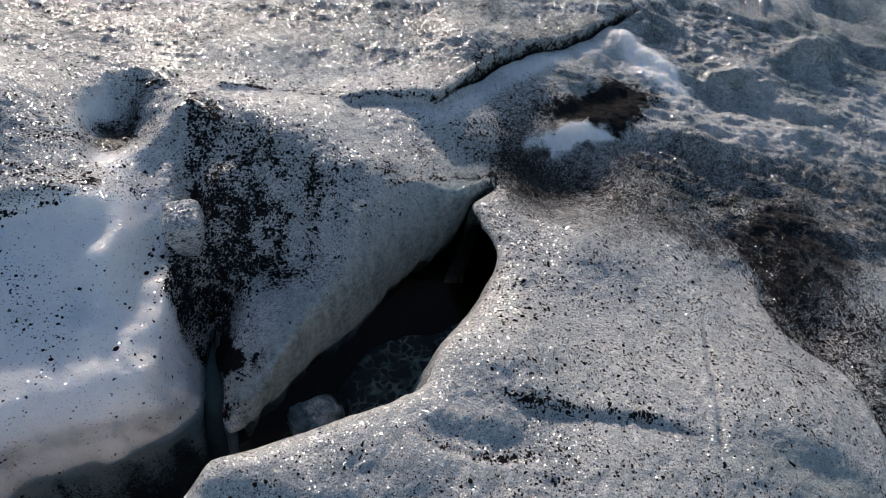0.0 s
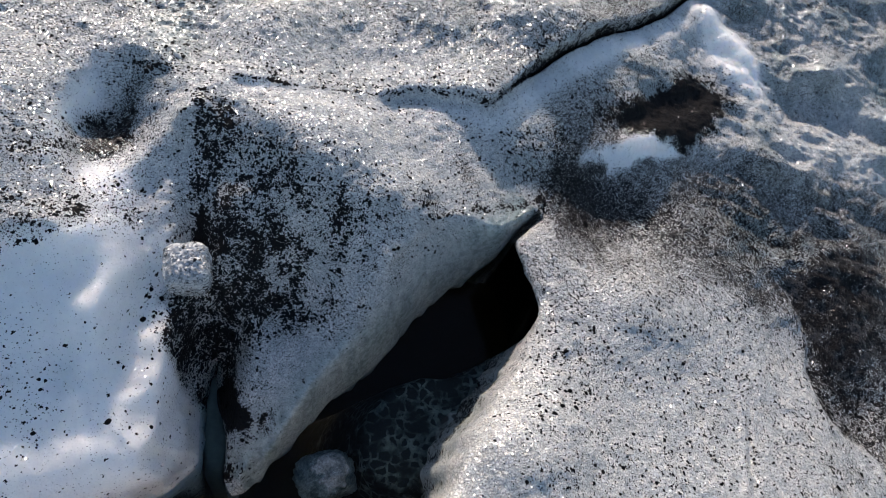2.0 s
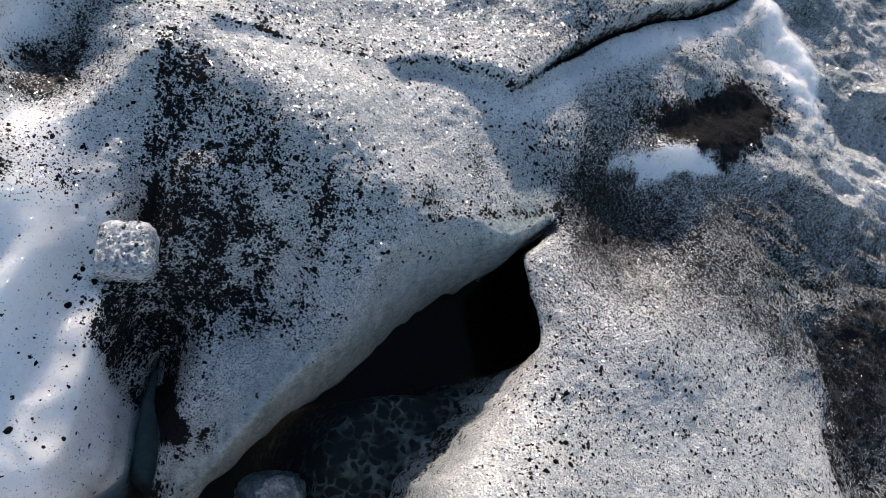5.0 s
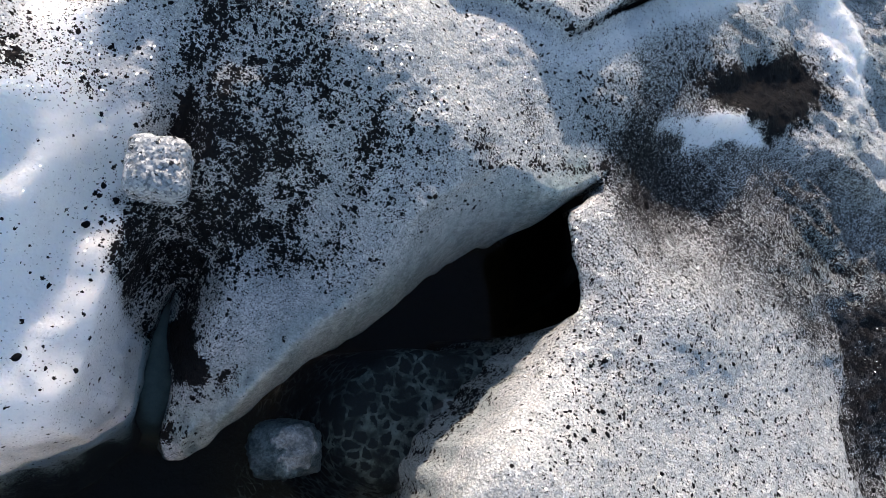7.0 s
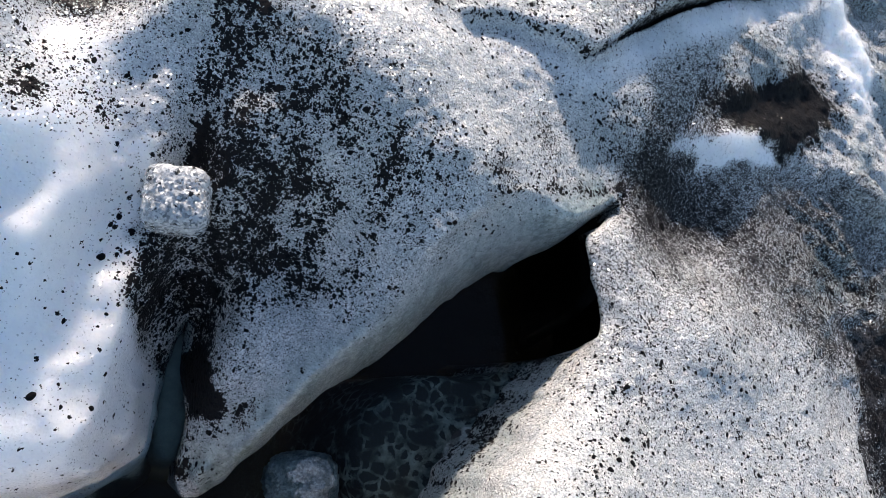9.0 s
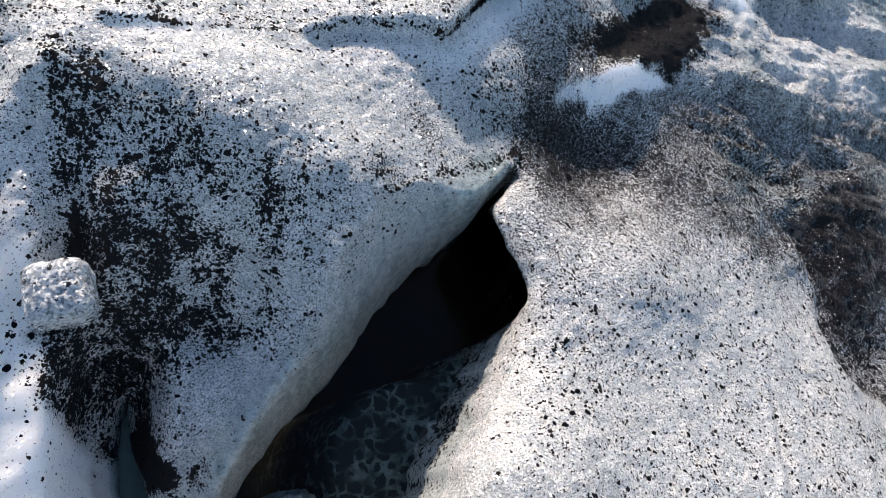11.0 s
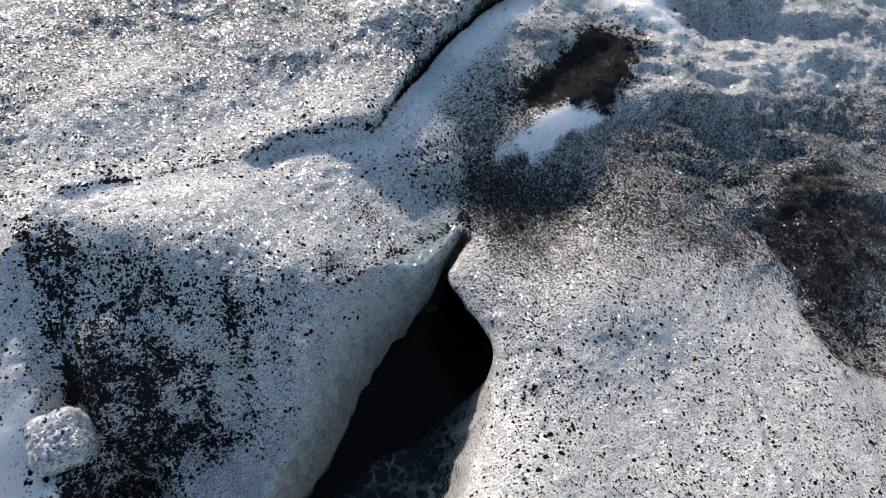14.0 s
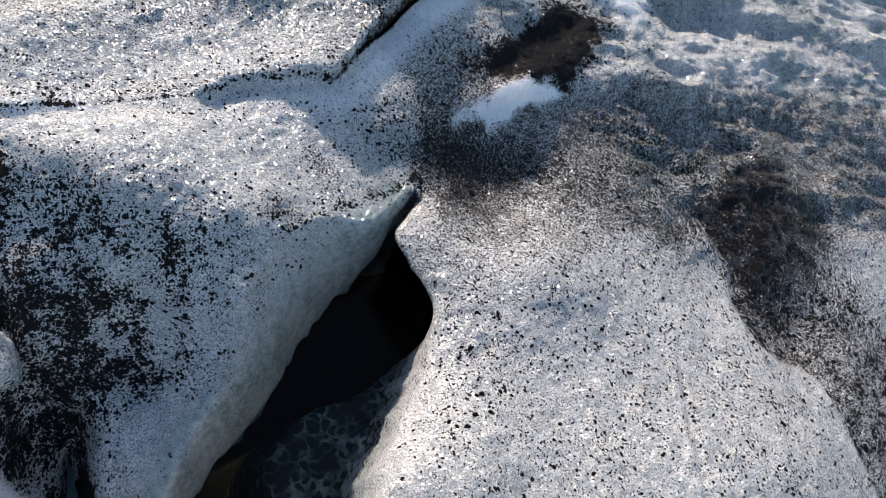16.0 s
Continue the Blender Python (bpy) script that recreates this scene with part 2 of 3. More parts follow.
def smooth_line(points, steps=6, closed=False):
    """A rounded line through the points (Catmull-Rom)."""
    p = [Vector(q) for q in points]
    n, out = len(p), []
    for i in range(n if closed else n - 1):
        q = [p[(i + j) % n] if closed else p[min(max(i + j, 0), n - 1)] for j in (-1, 0, 1, 2)]
        for s in range(steps):
            t = s / steps
            out.append(tuple(0.5 * (2 * q[1] + (q[2] - q[0]) * t + (2 * q[0] - 5 * q[1] + 4 * q[2] - q[3]) * t * t + (3 * q[1] - q[0] - 3 * q[2] + q[3]) * t ** 3)))
    if not closed:
        out.append(tuple(p[-1]))
    return out


# broad swells: x, y, radius, height
SWELL_BANK = [(-0.55, 1.03, 0.10, 0.035), (-0.53, 0.84, 0.10, 0.022), (-0.64, 0.74, 0.09, 0.024), (-0.50, 0.74, 0.09, 0.040), (-0.80, 0.66, 0.10, 0.02), (-0.77, 0.80, 0.10, -0.016), (-0.67, 0.95, 0.09, -0.024), (0.02, 1.53, 0.09, 0.022), (-0.33, 1.61, 0.09, 0.014), (-0.33, 1.48, 0.08, -0.014),
              (-0.61, 0.53, 0.22, -0.069), (-0.5, 0.76, 0.15, -0.070), (-0.77, 0.76, 0.15, -0.027), (-0.5, 1.03, 0.15, -0.072), (-0.77, 1.21, 0.15, 0.034),
              (-0.59, 1.39, 0.15, -0.032), (-1.0, 1.46, 0.22, 0.075), (-1.4, 1.6, 0.5, 0.041), (-0.72, 1.55, 0.10, -0.042), (-0.5, 1.66, 0.15, 0.054),
              (-0.59, 1.84, 0.15, -0.012), (-0.70, 1.77, 0.10, 0.032), (-0.41, 1.93, 0.15, 0.065)]
# small lumps and dips of the wind-worn snow on the bank: x, y, height
SNOW_LUMPS = [(-0.78, 0.86, -0.006), (-0.71, 0.79, -0.009), (-0.71, 0.86, 0.009), (-0.71, 1.21, 0.021), (-0.64, 0.72, 0.005), (-0.64, 0.93, -0.016), (-0.64, 1.0, -0.016), (-0.64, 1.07, 0.012),
              (-0.64, 1.14, -0.025), (-0.64, 1.21, -0.014), (-0.64, 1.28, -0.011), (-0.57, 0.79, 0.017), (-0.57, 0.93, -0.014), (-0.57, 1.0, 0.03), (-0.57, 1.07, 0.009), (-0.57, 1.14, 0.018),
              (-0.57, 1.21, -0.03), (-0.57, 1.28, -0.022), (-0.5, 0.72, 0.017), (-0.5, 0.79, 0.016), (-0.5, 0.86, -0.006), (-0.5, 1.0, 0.03), (-0.5, 1.07, 0.007), (-0.5, 1.14, 0.014)]
SWELL_RIDGE = [(-0.23, 0.58, 0.15, 0.095), (0.05, 0.66, 0.22, 0.066), (-0.23, 0.76, 0.15, -0.136), (-0.21, 0.93, 0.22, -0.13), (0.4, 0.92, 0.20, 0.065),
               (0.04, 1.12, 0.15, -0.049), (0.31, 1.12, 0.15, -0.056), (-0.23, 1.21, 0.15, -0.118), (0.04, 1.39, 0.15, 0.012), (-0.21, 1.59, 0.22, 0.085),
               (0.4, 1.66, 0.15, -0.036), (0.22, 1.93, 0.15, 0.033), (0.4, 2.29, 0.15, 0.065)]
SWELL_SLAB = [(0.7, 0.45, 0.6, 0.15), (1.29, 0.78, 0.32, 0.084), (1.57, 1.21, 0.15, -0.06), (0.76, 1.39, 0.15, 0.036), (1.39, 1.39, 0.15, -0.039),
              (0.71, 1.72, 0.22, -0.103), (1.29, 1.74, 0.32, -0.052), (1.03, 1.93, 0.15, -0.039), (1.29, 2.51, 0.32, -0.051)]

# the long fissure behind the ridge, from its fine end to its wide end
FISSURE = smooth_line([(-0.50, 1.69), (-0.41, 1.72), (-0.305, 1.735), (-0.21, 1.765), (-0.075, 1.815), (0.02, 1.87), (0.185, 1.895), (0.255, 1.90), (0.36, 2.045),
                       (0.49, 2.19), (0.685, 2.37), (0.876, 2.517), (1.037, 2.702), (1.2, 2.85)], 4)
BANK_CRACK = smooth_line([(-1.4, 0.98), (-0.99, 1.095), (-0.89, 1.13), (-0.79, 1.175), (-0.68, 1.25)], 4)
HOLLOW_EDGE = smooth_line([(-0.70, 1.29), (-0.74, 1.355), (-0.79, 1.46), (-0.805, 1.545), (-0.80, 1.63), (-0.78, 1.735)], 4)
BANK_RIDGE = smooth_line([(-0.70, 1.42), (-0.65, 1.30), (-0.60, 1.15), (-0.575, 1.03), (-0.56, 0.92), (-0.50, 0.80)], 4)
BANK_SIDE = smooth_line([(-0.30, 0.60), (-0.33, 0.78), (-0.345, 0.93), (-0.425, 0.995), (-0.475, 1.07), (-0.50, 1.15), (-0.505, 1.25), (-0.51, 1.40), (-0.53, 1.6), (-0.55, 1.8)], 3)
SLAB_STEP = smooth_line([(0.36, 0.79), (0.46, 0.757), (0.655, 0.754), (0.81, 0.756), (0.935, 0.725), (1.0, 0.705)], 4)
SLAB_GROOVE = smooth_line([(0.17, 0.675), (0.25, 0.63), (0.36, 0.612), (0.457, 0.62), (0.53, 0.645)], 4)
SLAB_SEAM = smooth_line([(1.11, 1.18), (1.09, 1.097), (1.046, 0.931), (1.016, 0.787), (0.996, 0.695), (1.04, 0.63)], 4)
SLAB_SIDE = smooth_line([(1.33, 1.62), (1.37, 1.55), (1.42, 1.41), (1.395, 1.28), (1.41, 1.17), (1.50, 1.105), (1.59, 1.06), (1.61, 0.95), (1.63, 0.8), (1.66, 0.5)], 4)

CREST = smooth_line([(-0.02, 1.28), (0.0, 1.34), (0.06, 1.42), (0.17, 1.51), (0.29, 1.565), (0.40, 1.622), (0.455, 1.665)], 4)     # where the ridge turns over

# edge of the pool: x, y, how far the wall below it leans into the pool (minus: how far it is undercut)
LIP = [(-0.225, 0.770, -0.10), (-0.195, 0.812, -0.14), (-0.156, 0.876, -0.18), (-0.108, 0.952, -0.22), (-0.05, 1.035, -0.25), (0.022, 1.112, -0.28), (0.085, 1.195, -0.30),
       (0.148, 1.295, -0.30), (0.226, 1.390, -0.30), (0.300, 1.455, -0.28), (0.360, 1.518, -0.20), (0.400, 1.570, -0.10), (0.428, 1.606, -0.05), (0.442, 1.626, -0.02)]
LIP_HEIGHT = [(0.0, 0.070), (0.25, 0.075), (0.42, 0.070), (0.56, 0.075), (0.7, 0.10), (0.79, 0.135), (0.86, 0.235), (0.93, 0.255), (1.0, 0.265)]
SLAB_RIM = [(0.456, 1.622, -0.06), (0.446, 1.602, -0.10), (0.428, 1.574, -0.14), (0.410, 1.548, -0.20), (0.392, 1.527, -0.24), (0.378, 1.507, -0.28), (0.382, 1.474, -0.30), (0.405, 1.42, -0.30), (0.446, 1.33, -0.24), (0.448, 1.285, -0.06), (0.440, 1.24, 0.08), (0.404, 1.15, 0.11), (0.352, 1.065, 0.11),
            (0.292, 0.965, 0.10), (0.250, 0.875, 0.07), (0.222, 0.795, 0.0), (0.145, 0.742, -0.06), (0.02, 0.69, -0.08), (-0.10, 0.645, -0.08), (-0.205, 0.585, -0.08),
            (-0.325, 0.540, -0.06), (-0.43, 0.485, -0.05), (-0.6, 0.40, -0.05), (-0.85, 0.30, -0.05)]
BANK_RIM = [(-1.02, 0.33, 0.10), (-0.88, 0.455, 0.12), (-0.76, 0.56, 0.14), (-0.66, 0.63, 0.14), (-0.58, 0.660, 0.13), (-0.52, 0.678, 0.12), (-0.462, 0.708, 0.10), (-0.408, 0.745, 0.08), (-0.368, 0.79, 0.05), (-0.350, 0.835, 0.02),
            (-0.360, 0.88, 0.02), (-0.374, 0.94, 0.02), (-0.378, 1.0, 0.02), (-0.374, 1.07, 0.02), (-0.362, 1.075, 0.0), (-0.346, 1.0, 0.0), (-0.322, 0.945, 0.0), (-0.302, 0.895, 0.0), (-0.288, 0.85, 0.0), (-0.286, 0.80, 0.0), (-0.262, 0.765, 0.0)]
POOL_LEVEL = 0.055                     # the water's height
STAIN = (-0.79, 0.945)                 # grey icy patch in the snow of the bank
lip_line = smooth_line([p[:2] for p in LIP], 5)
EDGE = smooth_line(SLAB_RIM + BANK_RIM + LIP, 6, closed=True)
edge_xy = [(p[0], p[1]) for p in EDGE]


def edge_distance(x, y):
    """Distance from the pool's edge, positive on the ice and negative over the pool."""
    best, inside = np.full(np.shape(x), 1e9), np.zeros(np.shape(x), bool)
    for (ax, ay), (bx, by) in zip(edge_xy, edge_xy[1:] + edge_xy[:1]):
        size = (bx - ax) ** 2 + (by - ay) ** 2
        f = np.clip(((x - ax) * (bx - ax) + (y - ay) * (by - ay)) / size, 0, 1)
        best = np.minimum(best, np.hypot(x - ax - f * (bx - ax), y - ay - f * (by - ay)))
        cross = (ay > y) != (by > y)
        inside ^= cross & (x < ax + (y - ay) * (bx - ax) / (by - ay if by != ay else 1e-9))
    return np.where(inside, -best, best)


def height(x, y, fine=True):
    """The top of the ice over the plan."""
    x, y = np.asarray(x, float), np.asarray(y, float)
    far = np.exp(-np.maximum(np.hypot(x - 0.4, y - 1.5) - 3.0, 0) / 4.0)
    z = 0.3226 + far * (-0.0731 * (x - 0.3) + 0.0699 * (y - 1.5))
    for cx, cy, r, h in SWELL_BANK + SWELL_RIDGE + SWELL_SLAB:
        z = z + h * np.exp(-((x - cx) ** 2 + (y - cy) ** 2) / r ** 2)
    for cx, cy, h in SNOW_LUMPS:
        z = z + h * np.exp(-((x - cx) ** 2 + (y - cy) ** 2) / 0.055 ** 2)
    wild = step(np.hypot(x - 0.4, y - 1.5), 2.2, 5.0)
    z = z + wild * (fbm(x, y, 2.6, 201, 4) * 0.16 + fbm(x, y * 1.6, 0.7, 207, 3) * 0.05)
    # lasting unevenness; the far right is coarser, with ridges that run across
    east = step(x + 0.25 * (y - 1.5), 0.95, 1.5) * step(y, 1.35, 1.75)
    north = step(y - 0.25 * x, 1.85, 2.2)
    bank = step(along(x, y, BANK_SIDE)[0], 0.0, 0.06) * (1 - step(y, 1.2, 1.4)) * step(x, -2.2, -1.5) * step(y, -0.3, 0.2)
    z = z + fbm(x, y, 0.22, 11, 3) * (0.006 + 0.006 * north - 0.002 * bank) + fbm(x, y, 0.10, 13, 2) * 0.0055 * bank
    z = z + (1 - 2.2 * np.abs(fbm(x * 0.45 + y * 0.3, y, 0.26, 23, 4, 0.6))) * 0.017 * east + fbm(x * 0.6 + y * 0.2, y, 0.26, 29, 2, 0.4) * 0.016 * north * (1 - east)
    if fine:
        z = z + fbm(x, y, 0.035, 41, 3, 0.6) * (0.0022 + 0.0018 * np.maximum(north, east) - 0.0010 * bank) + fbm(x, y, 0.014, 43, 2, 0.6) * (0.0016 - 0.0003 * bank) + fbm(x, y, 0.03, 45, 2) * 0.0016 * bank + fbm(x, y, 0.07, 47, 3) * 0.007 * east
    # fissure: the far side stands higher and is parted by a dark gap
    d, s = along(x, y, FISSURE)
    w = ends(s, 0.03) * (0.12 + 0.30 * (1 - step(s, 0.05, 0.12)) + 0.85 * step(s, 0.195, 0.22) + 0.35 * step(s, 0.42, 0.5) * (1 - step(s, 0.7, 0.85)))
    z = z + w * np.tanh(d / 0.012) * np.where(d > 0, (0.016 + 0.010 * step(s, 0.3, 0.4)) * np.exp(-np.abs(d) / 0.10), 0.022 * np.exp(-np.abs(d) / 0.08))
    gap = 0.0015 + 0.0065 * step(s, 0.35, 0.55) + 0.002 * rough(s * 40, s * 0, 1.0, 5)
    z = z - w * 0.045 * np.exp(-((d - 0.004) / gap) ** 2) * step(s, 0.25, 0.45)
    d, s = along(x, y, BANK_CRACK)
    w = step(s, 0, 0.2) * (1 - step(s, 0.85, 1.0))
    z = z + w * np.tanh(d / 0.03) * np.where(d > 0, 0.026 * np.exp(-np.abs(d) / 0.15), 0.020 * np.exp(-np.abs(d) / 0.12)) - 0.006 * w * np.exp(-(d / 0.005) ** 2)
    d, s = along(x, y, HOLLOW_EDGE)
    w = ends(s, 0.3)
    z = z + w * np.tanh(d / 0.02) * np.where(d > 0, 0.020, 0.030) * np.exp(-np.abs(d) / 0.06)
    d, s = along(x, y, SLAB_STEP)
    z = z + ends(s, 0.3) * np.tanh(d / 0.015) * np.where(d > 0, 0.007 * np.exp(-np.abs(d) / 0.08), 0.024 * np.exp(-np.abs(d) / 0.06))
    d, s = along(x, y, SLAB_GROOVE)
    z = z - ends(s, 0.3) * (0.014 * np.exp(-((d - 0.03) / 0.035) ** 2) + 0.006 * np.exp(-(d / 0.010) ** 2))
    d, s = along(x, y, SLAB_SEAM)
    z = z - ends(s, 0.2) * (0.0055 * np.exp(-(d / 0.011) ** 2) - 0.003 * np.exp(-((d + 0.025) / 0.015) ** 2))
    d, s = along(x, y, SLAB_SIDE)
    z = z + ends(s, 0.1) * np.tanh(-d / 0.02) * np.where(d < 0, 0.014, 0.016) * np.exp(-np.abs(d) / 0.08)
    z = z - 0.016 * blob(x, y, 1.25, 0.68, 0.18, 0.05, -8)
    d, s = along(x, y, BANK_RIDGE)
    z = z + 0.030 * ends(s, 0.3) * np.exp(-(d / 0.06) ** 2) - 0.022 * blob(x, y, -0.82, 0.98, 0.12, 0.16)
    # pits, lumps and ribs
    z = z + 0.035 * blob(x, y, 1.32, 2.02, 0.16, 0.05, -8)
    wx, wy = x + 0.035 * fbm(x, y, 0.11, 151, 3), y + 0.03 * fbm(x, y, 0.11, 157, 3)
    z = z - 0.030 * blob(wx, wy, 0.90, 2.145, 0.20, 0.055, 33)
    z = z + 0.026 * blob(x, y, 0.755, 1.955, 0.18, 0.04, 30) * (1 + 0.4 * rough(x, y, 0.05, 3))
    z = z + 0.055 * blob(x, y, 1.20, 2.50, 0.24, 0.13, -55)
    z = z + 0.07 * blob(x, y, 2.1, 2.85, 0.22, 0.06, 30) + 0.05 * blob(x, y, 1.6, 2.5, 0.14, 0.06, 15) + 0.06 * blob(x, y, 2.4, 2.3, 0.3, 0.06, -12)
    z = z - 0.018 * blob(x, y, -0.735, 1.58, 0.04, 0.09, -10) - 0.055 * blob(x, y, -0.46, 1.30, 0.035, 0.08, 10)
    z = z + 0.018 * blob(x, y, -0.545, 1.40, 0.03, 0.09, 5)
    z = z + 0.030 * blob(x, y, -0.60, 1.49, 0.045, 0.13, -32) + 0.012 * blob(x, y, -0.54, 1.60, 0.03, 0.05, -20)
    # the ridge's free edge falls away in a rounded face
    d, s = along(x, y, lip_line)
    low = np.interp(s, [a for a, _ in LIP_HEIGHT], [b for _, b in LIP_HEIGHT])
    cap = low + 0.30 * (1 - np.exp(-np.maximum(d, -0.01) / 0.075)) + np.maximum(d - 0.12, 0) * 3
    on = (d > -0.02) & (d < 0.3) & (s > 0.001) & (s < 0.999)
    k = 0.03
    hh = np.clip(0.5 + 0.5 * (z - cap) / k, 0, 1)
    z = np.where(on, z + (cap - z) * hh - k * hh * (1 - hh), z)
    e = edge_distance(x, y)
    # the bank sinks softly to the water
    apron = 0.262 + 0.08 * np.maximum(e, 0) + 0.006 * fbm(x, y, 0.05, 57, 3)
    low_bank = step(-x, 0.24, 0.34) * step(y + 0.25 * x, 0.30, 0.42)
    foot = POOL_LEVEL - 0.01 + 0.24 * (1 - np.exp(-np.maximum(e + 0.008 * fbm(x, y, 0.06, 53, 3), 0) / 0.036))
    front = step(-x, 0.40, 0.50) * (1 - step(e, 0.16, 0.26))
    z = z + (np.minimum(z, apron) - z) * front * low_bank
    inlet = step(x, -0.47, -0.42) * step(y, 0.76, 0.82)
    foot = foot + inlet * (POOL_LEVEL - 0.006 + 1.5 * np.maximum(e + 0.006 * fbm(x, y, 0.03, 63, 3), 0) - foot)
    z = np.where(low_bank > 0, z + (np.minimum(z, foot) - z) * low_bank * (1 - step(e, 0.14, 0.24)), z)
    toe = np.clip(1.4 * blob(x, y, -0.25, 0.785, 0.055), 0, 1)
    z = z + (np.minimum(z, POOL_LEVEL + 0.012 + 1.0 * np.maximum(e, 0)) - z) * toe + 0.012 * toe * fbm(x, y, 0.03, 59, 2)
    # the slab's rim is rounded
    slab = step(x + 0.35 * (y - 0.6), -0.6, -0.35) * (1 - (d > -0.02) * (d < 0.2)) * (1 - low_bank)
    z = z - 0.030 * slab * np.exp(-np.maximum(e, 0) / 0.018)
    return z


# grit on the ridge, first row the painted shade of a cavity: x, y, two radii, turn, how thick
RIDGE_GRIT_AND_SHADE = [(-0.465, 1.34, 0.030, 0.08, 0, 0.6), (-0.31, 1.48, 0.022, 0.075, 8, 0.45), (-0.385, 1.46, 0.020, 0.055, 12, 0.40), (-0.35, 1.37, 0.11, 0.030, -5, 0.40), (-0.23, 1.345, 0.06, 0.02, 0, 0.25),
              (-0.34, 1.27, 0.06, 0.09, 0, 0.42), (-0.235, 1.185, 0.085, 0.030, -10, 0.65), (-0.31, 1.20, 0.05, 0.06, 0, 0.3), (-0.43, 1.13, 0.055, 0.10, 20, 0.55), (-0.365, 1.09, 0.055, 0.08, 30, 0.40),
              (-0.475, 1.55, 0.025, 0.07, 0, 0.35), (-0.13, 1.41, 0.07, 0.035, 30, 0.15), (-0.22, 1.45, 0.02, 0.08, 5, 0.18), (-0.27, 1.54, 0.02, 0.05, 5, 0.25), (-0.15, 1.21, 0.04, 0.025, 30, 0.2)]
RIDGE_CLEAN = [(-0.185, 1.085, 0.085, 0.045, 32, 0.42), (-0.24, 0.955, 0.025, 0.055, -30, 0.35), (-0.44, 1.46, 0.05, 0.03, 0, 0.15), (-0.17, 1.30, 0.05, 0.05, 0, 0.12), (-0.345, 1.48, 0.012, 0.05, 8, 0.2), (-0.06, 1.33, 0.08, 0.08, 0, 0.08)]


def spots(x, y, rows):
    return sum(amount * blob(x, y, cx, cy, rx, ry, turn) for cx, cy, rx, ry, turn, amount in rows)


def patches(x, y):
    """Coarse grit with the painted shade of gaps, fine grit, brown silt, clear ice and clean snow over the plan, each
    from 0 to 1.
    """
    n1, n2 = fbm(x, y, 0.16, 61, 3), fbm(x, y, 0.07, 67, 3)
    ox, oy = x, y
    d, s = along(x, y, lip_line)
    on_lip = (s > 0.001) & (s < 0.999)
    dirt = 0.050 + 0.04 * n1 + 0.03 * n2
    fine = 0.030 + 0.04 * n1 + 0.03 * n2
    slab = step(x, 0.25, 0.4) * (1 - step(y - 0.1 * x, 1.35, 1.5))
    dirt, fine = dirt + 0.085 * slab, fine - 0.01 * slab
    # the ridge: thick grit in the trough, thinning out to the free edge
    sx = along(x, y, BANK_SIDE)[0] + 0.018 * n1 + 0.022 * n2
    ridge = step(-x, -0.5, -0.25) * step(-sx, -0.02, 0.01) * (1 - step(y + 0.4 * x + 0.03 * n1, 1.44, 1.58)) * step(y, 0.5, 0.7)
    rx, ry = x + 0.022 * n2 + 0.012 * n1, y + 0.022 * fbm(x, y, 0.08, 73, 3)
    streaks = 0.20 * rough(x + 0.06 * y, y * 0.22, 0.04, 71) + 0.08 * rough(x, y * 0.4, 0.018, 79)
    thin = step(d, 0.045, 0.30 - 0.15 * (1 - step(y, 1.0, 1.25)))
    cover = (0.14 + 0.23 * thin + streaks * (0.4 + 0.6 * thin) + 0.10 * n2 + spots(rx, ry, RIDGE_GRIT_AND_SHADE)) * step(d, 0.02, 0.12 - 0.05 * (1 - step(y, 1.0, 1.2))) - spots(rx, ry, RIDGE_CLEAN)
    # silt wedge, eye hole, and the shade of the bank-side cavity painted black
    black = np.clip(2.2 * blob(rx, ry, -0.298, 0.958, 0.090, 0.028, 118) + 2.6 * blob(x + 0.25 * (rx - x), y + 0.25 * (ry - y), -0.207, 0.924, 0.018, 0.023) + 1.3 * blob(rx, ry, -0.465, 1.335, 0.022, 0.07), 0, 1)
    cover = np.maximum(np.minimum(cover, 0.50 + 0.12 * n2 + 0.12 * (1 - step(y, 1.28, 1.42))), black)
    dirt = dirt + ridge * (cover - dirt)
    fine = fine + ridge * (0.04 + 0.20 * np.clip(cover, 0, 1) + 0.10 * thin * (1 - step(y, 1.45, 1.6)) - fine)
    film = 0.30 * ridge * step(cover, 0.55, 0.95) + 0.35 * blob(x, y, -0.43, 1.545, 0.05, 0.035)
    face = step(d, -0.05, 0.0) * (1 - step(d, 0.05, 0.12)) * on_lip
    dirt, fine = dirt * (1 - face), fine * (1 - 0.8 * face)
    c, q = along(x, y, CREST)
    brim = np.exp(-((c - 0.006) / 0.011) ** 2) * step(q, 0.25, 0.5)
    dirt = dirt + 0.38 * brim + 0.5 * blob(x, y, 0.47, 1.655, 0.03, 0.03) + 0.9 * blob(x, y, -0.275, 0.805, 0.035, 0.018, 10)
    # clean crest and bank
    clean = np.clip(blob(x, y, 0.02, 1.68, 0.26, 0.10, 20) * 1.3 + blob(x, y, -0.3, 1.66, 0.17, 0.06), 0, 1)
    dirt, fine = dirt * (1 - 0.85 * clean), fine * (1 - 0.3 * clean)
    dirt = dirt + 0.55 * blob(x, y, 0.095, 1.52, 0.022, 0.02) + 0.10 * blob(x, y, 0.02, 1.56, 0.10, 0.025, 15) + 0.08 * blob(x, y, 0.3, 1.60, 0.15, 0.02, 28)
    film = film + 0.40 * blob(x, y, 0.20, 1.655, 0.03, 0.075, 25) + 0.30 * blob(x, y, 0.095, 1.52, 0.03)
    bank = step(sx, -0.01, 0.03) * (1 - step(y - 0.4 * (x + 0.7), 1.2, 1.26)) * step(x, -2.2, -1.5) * step(y, -0.3, 0.2)
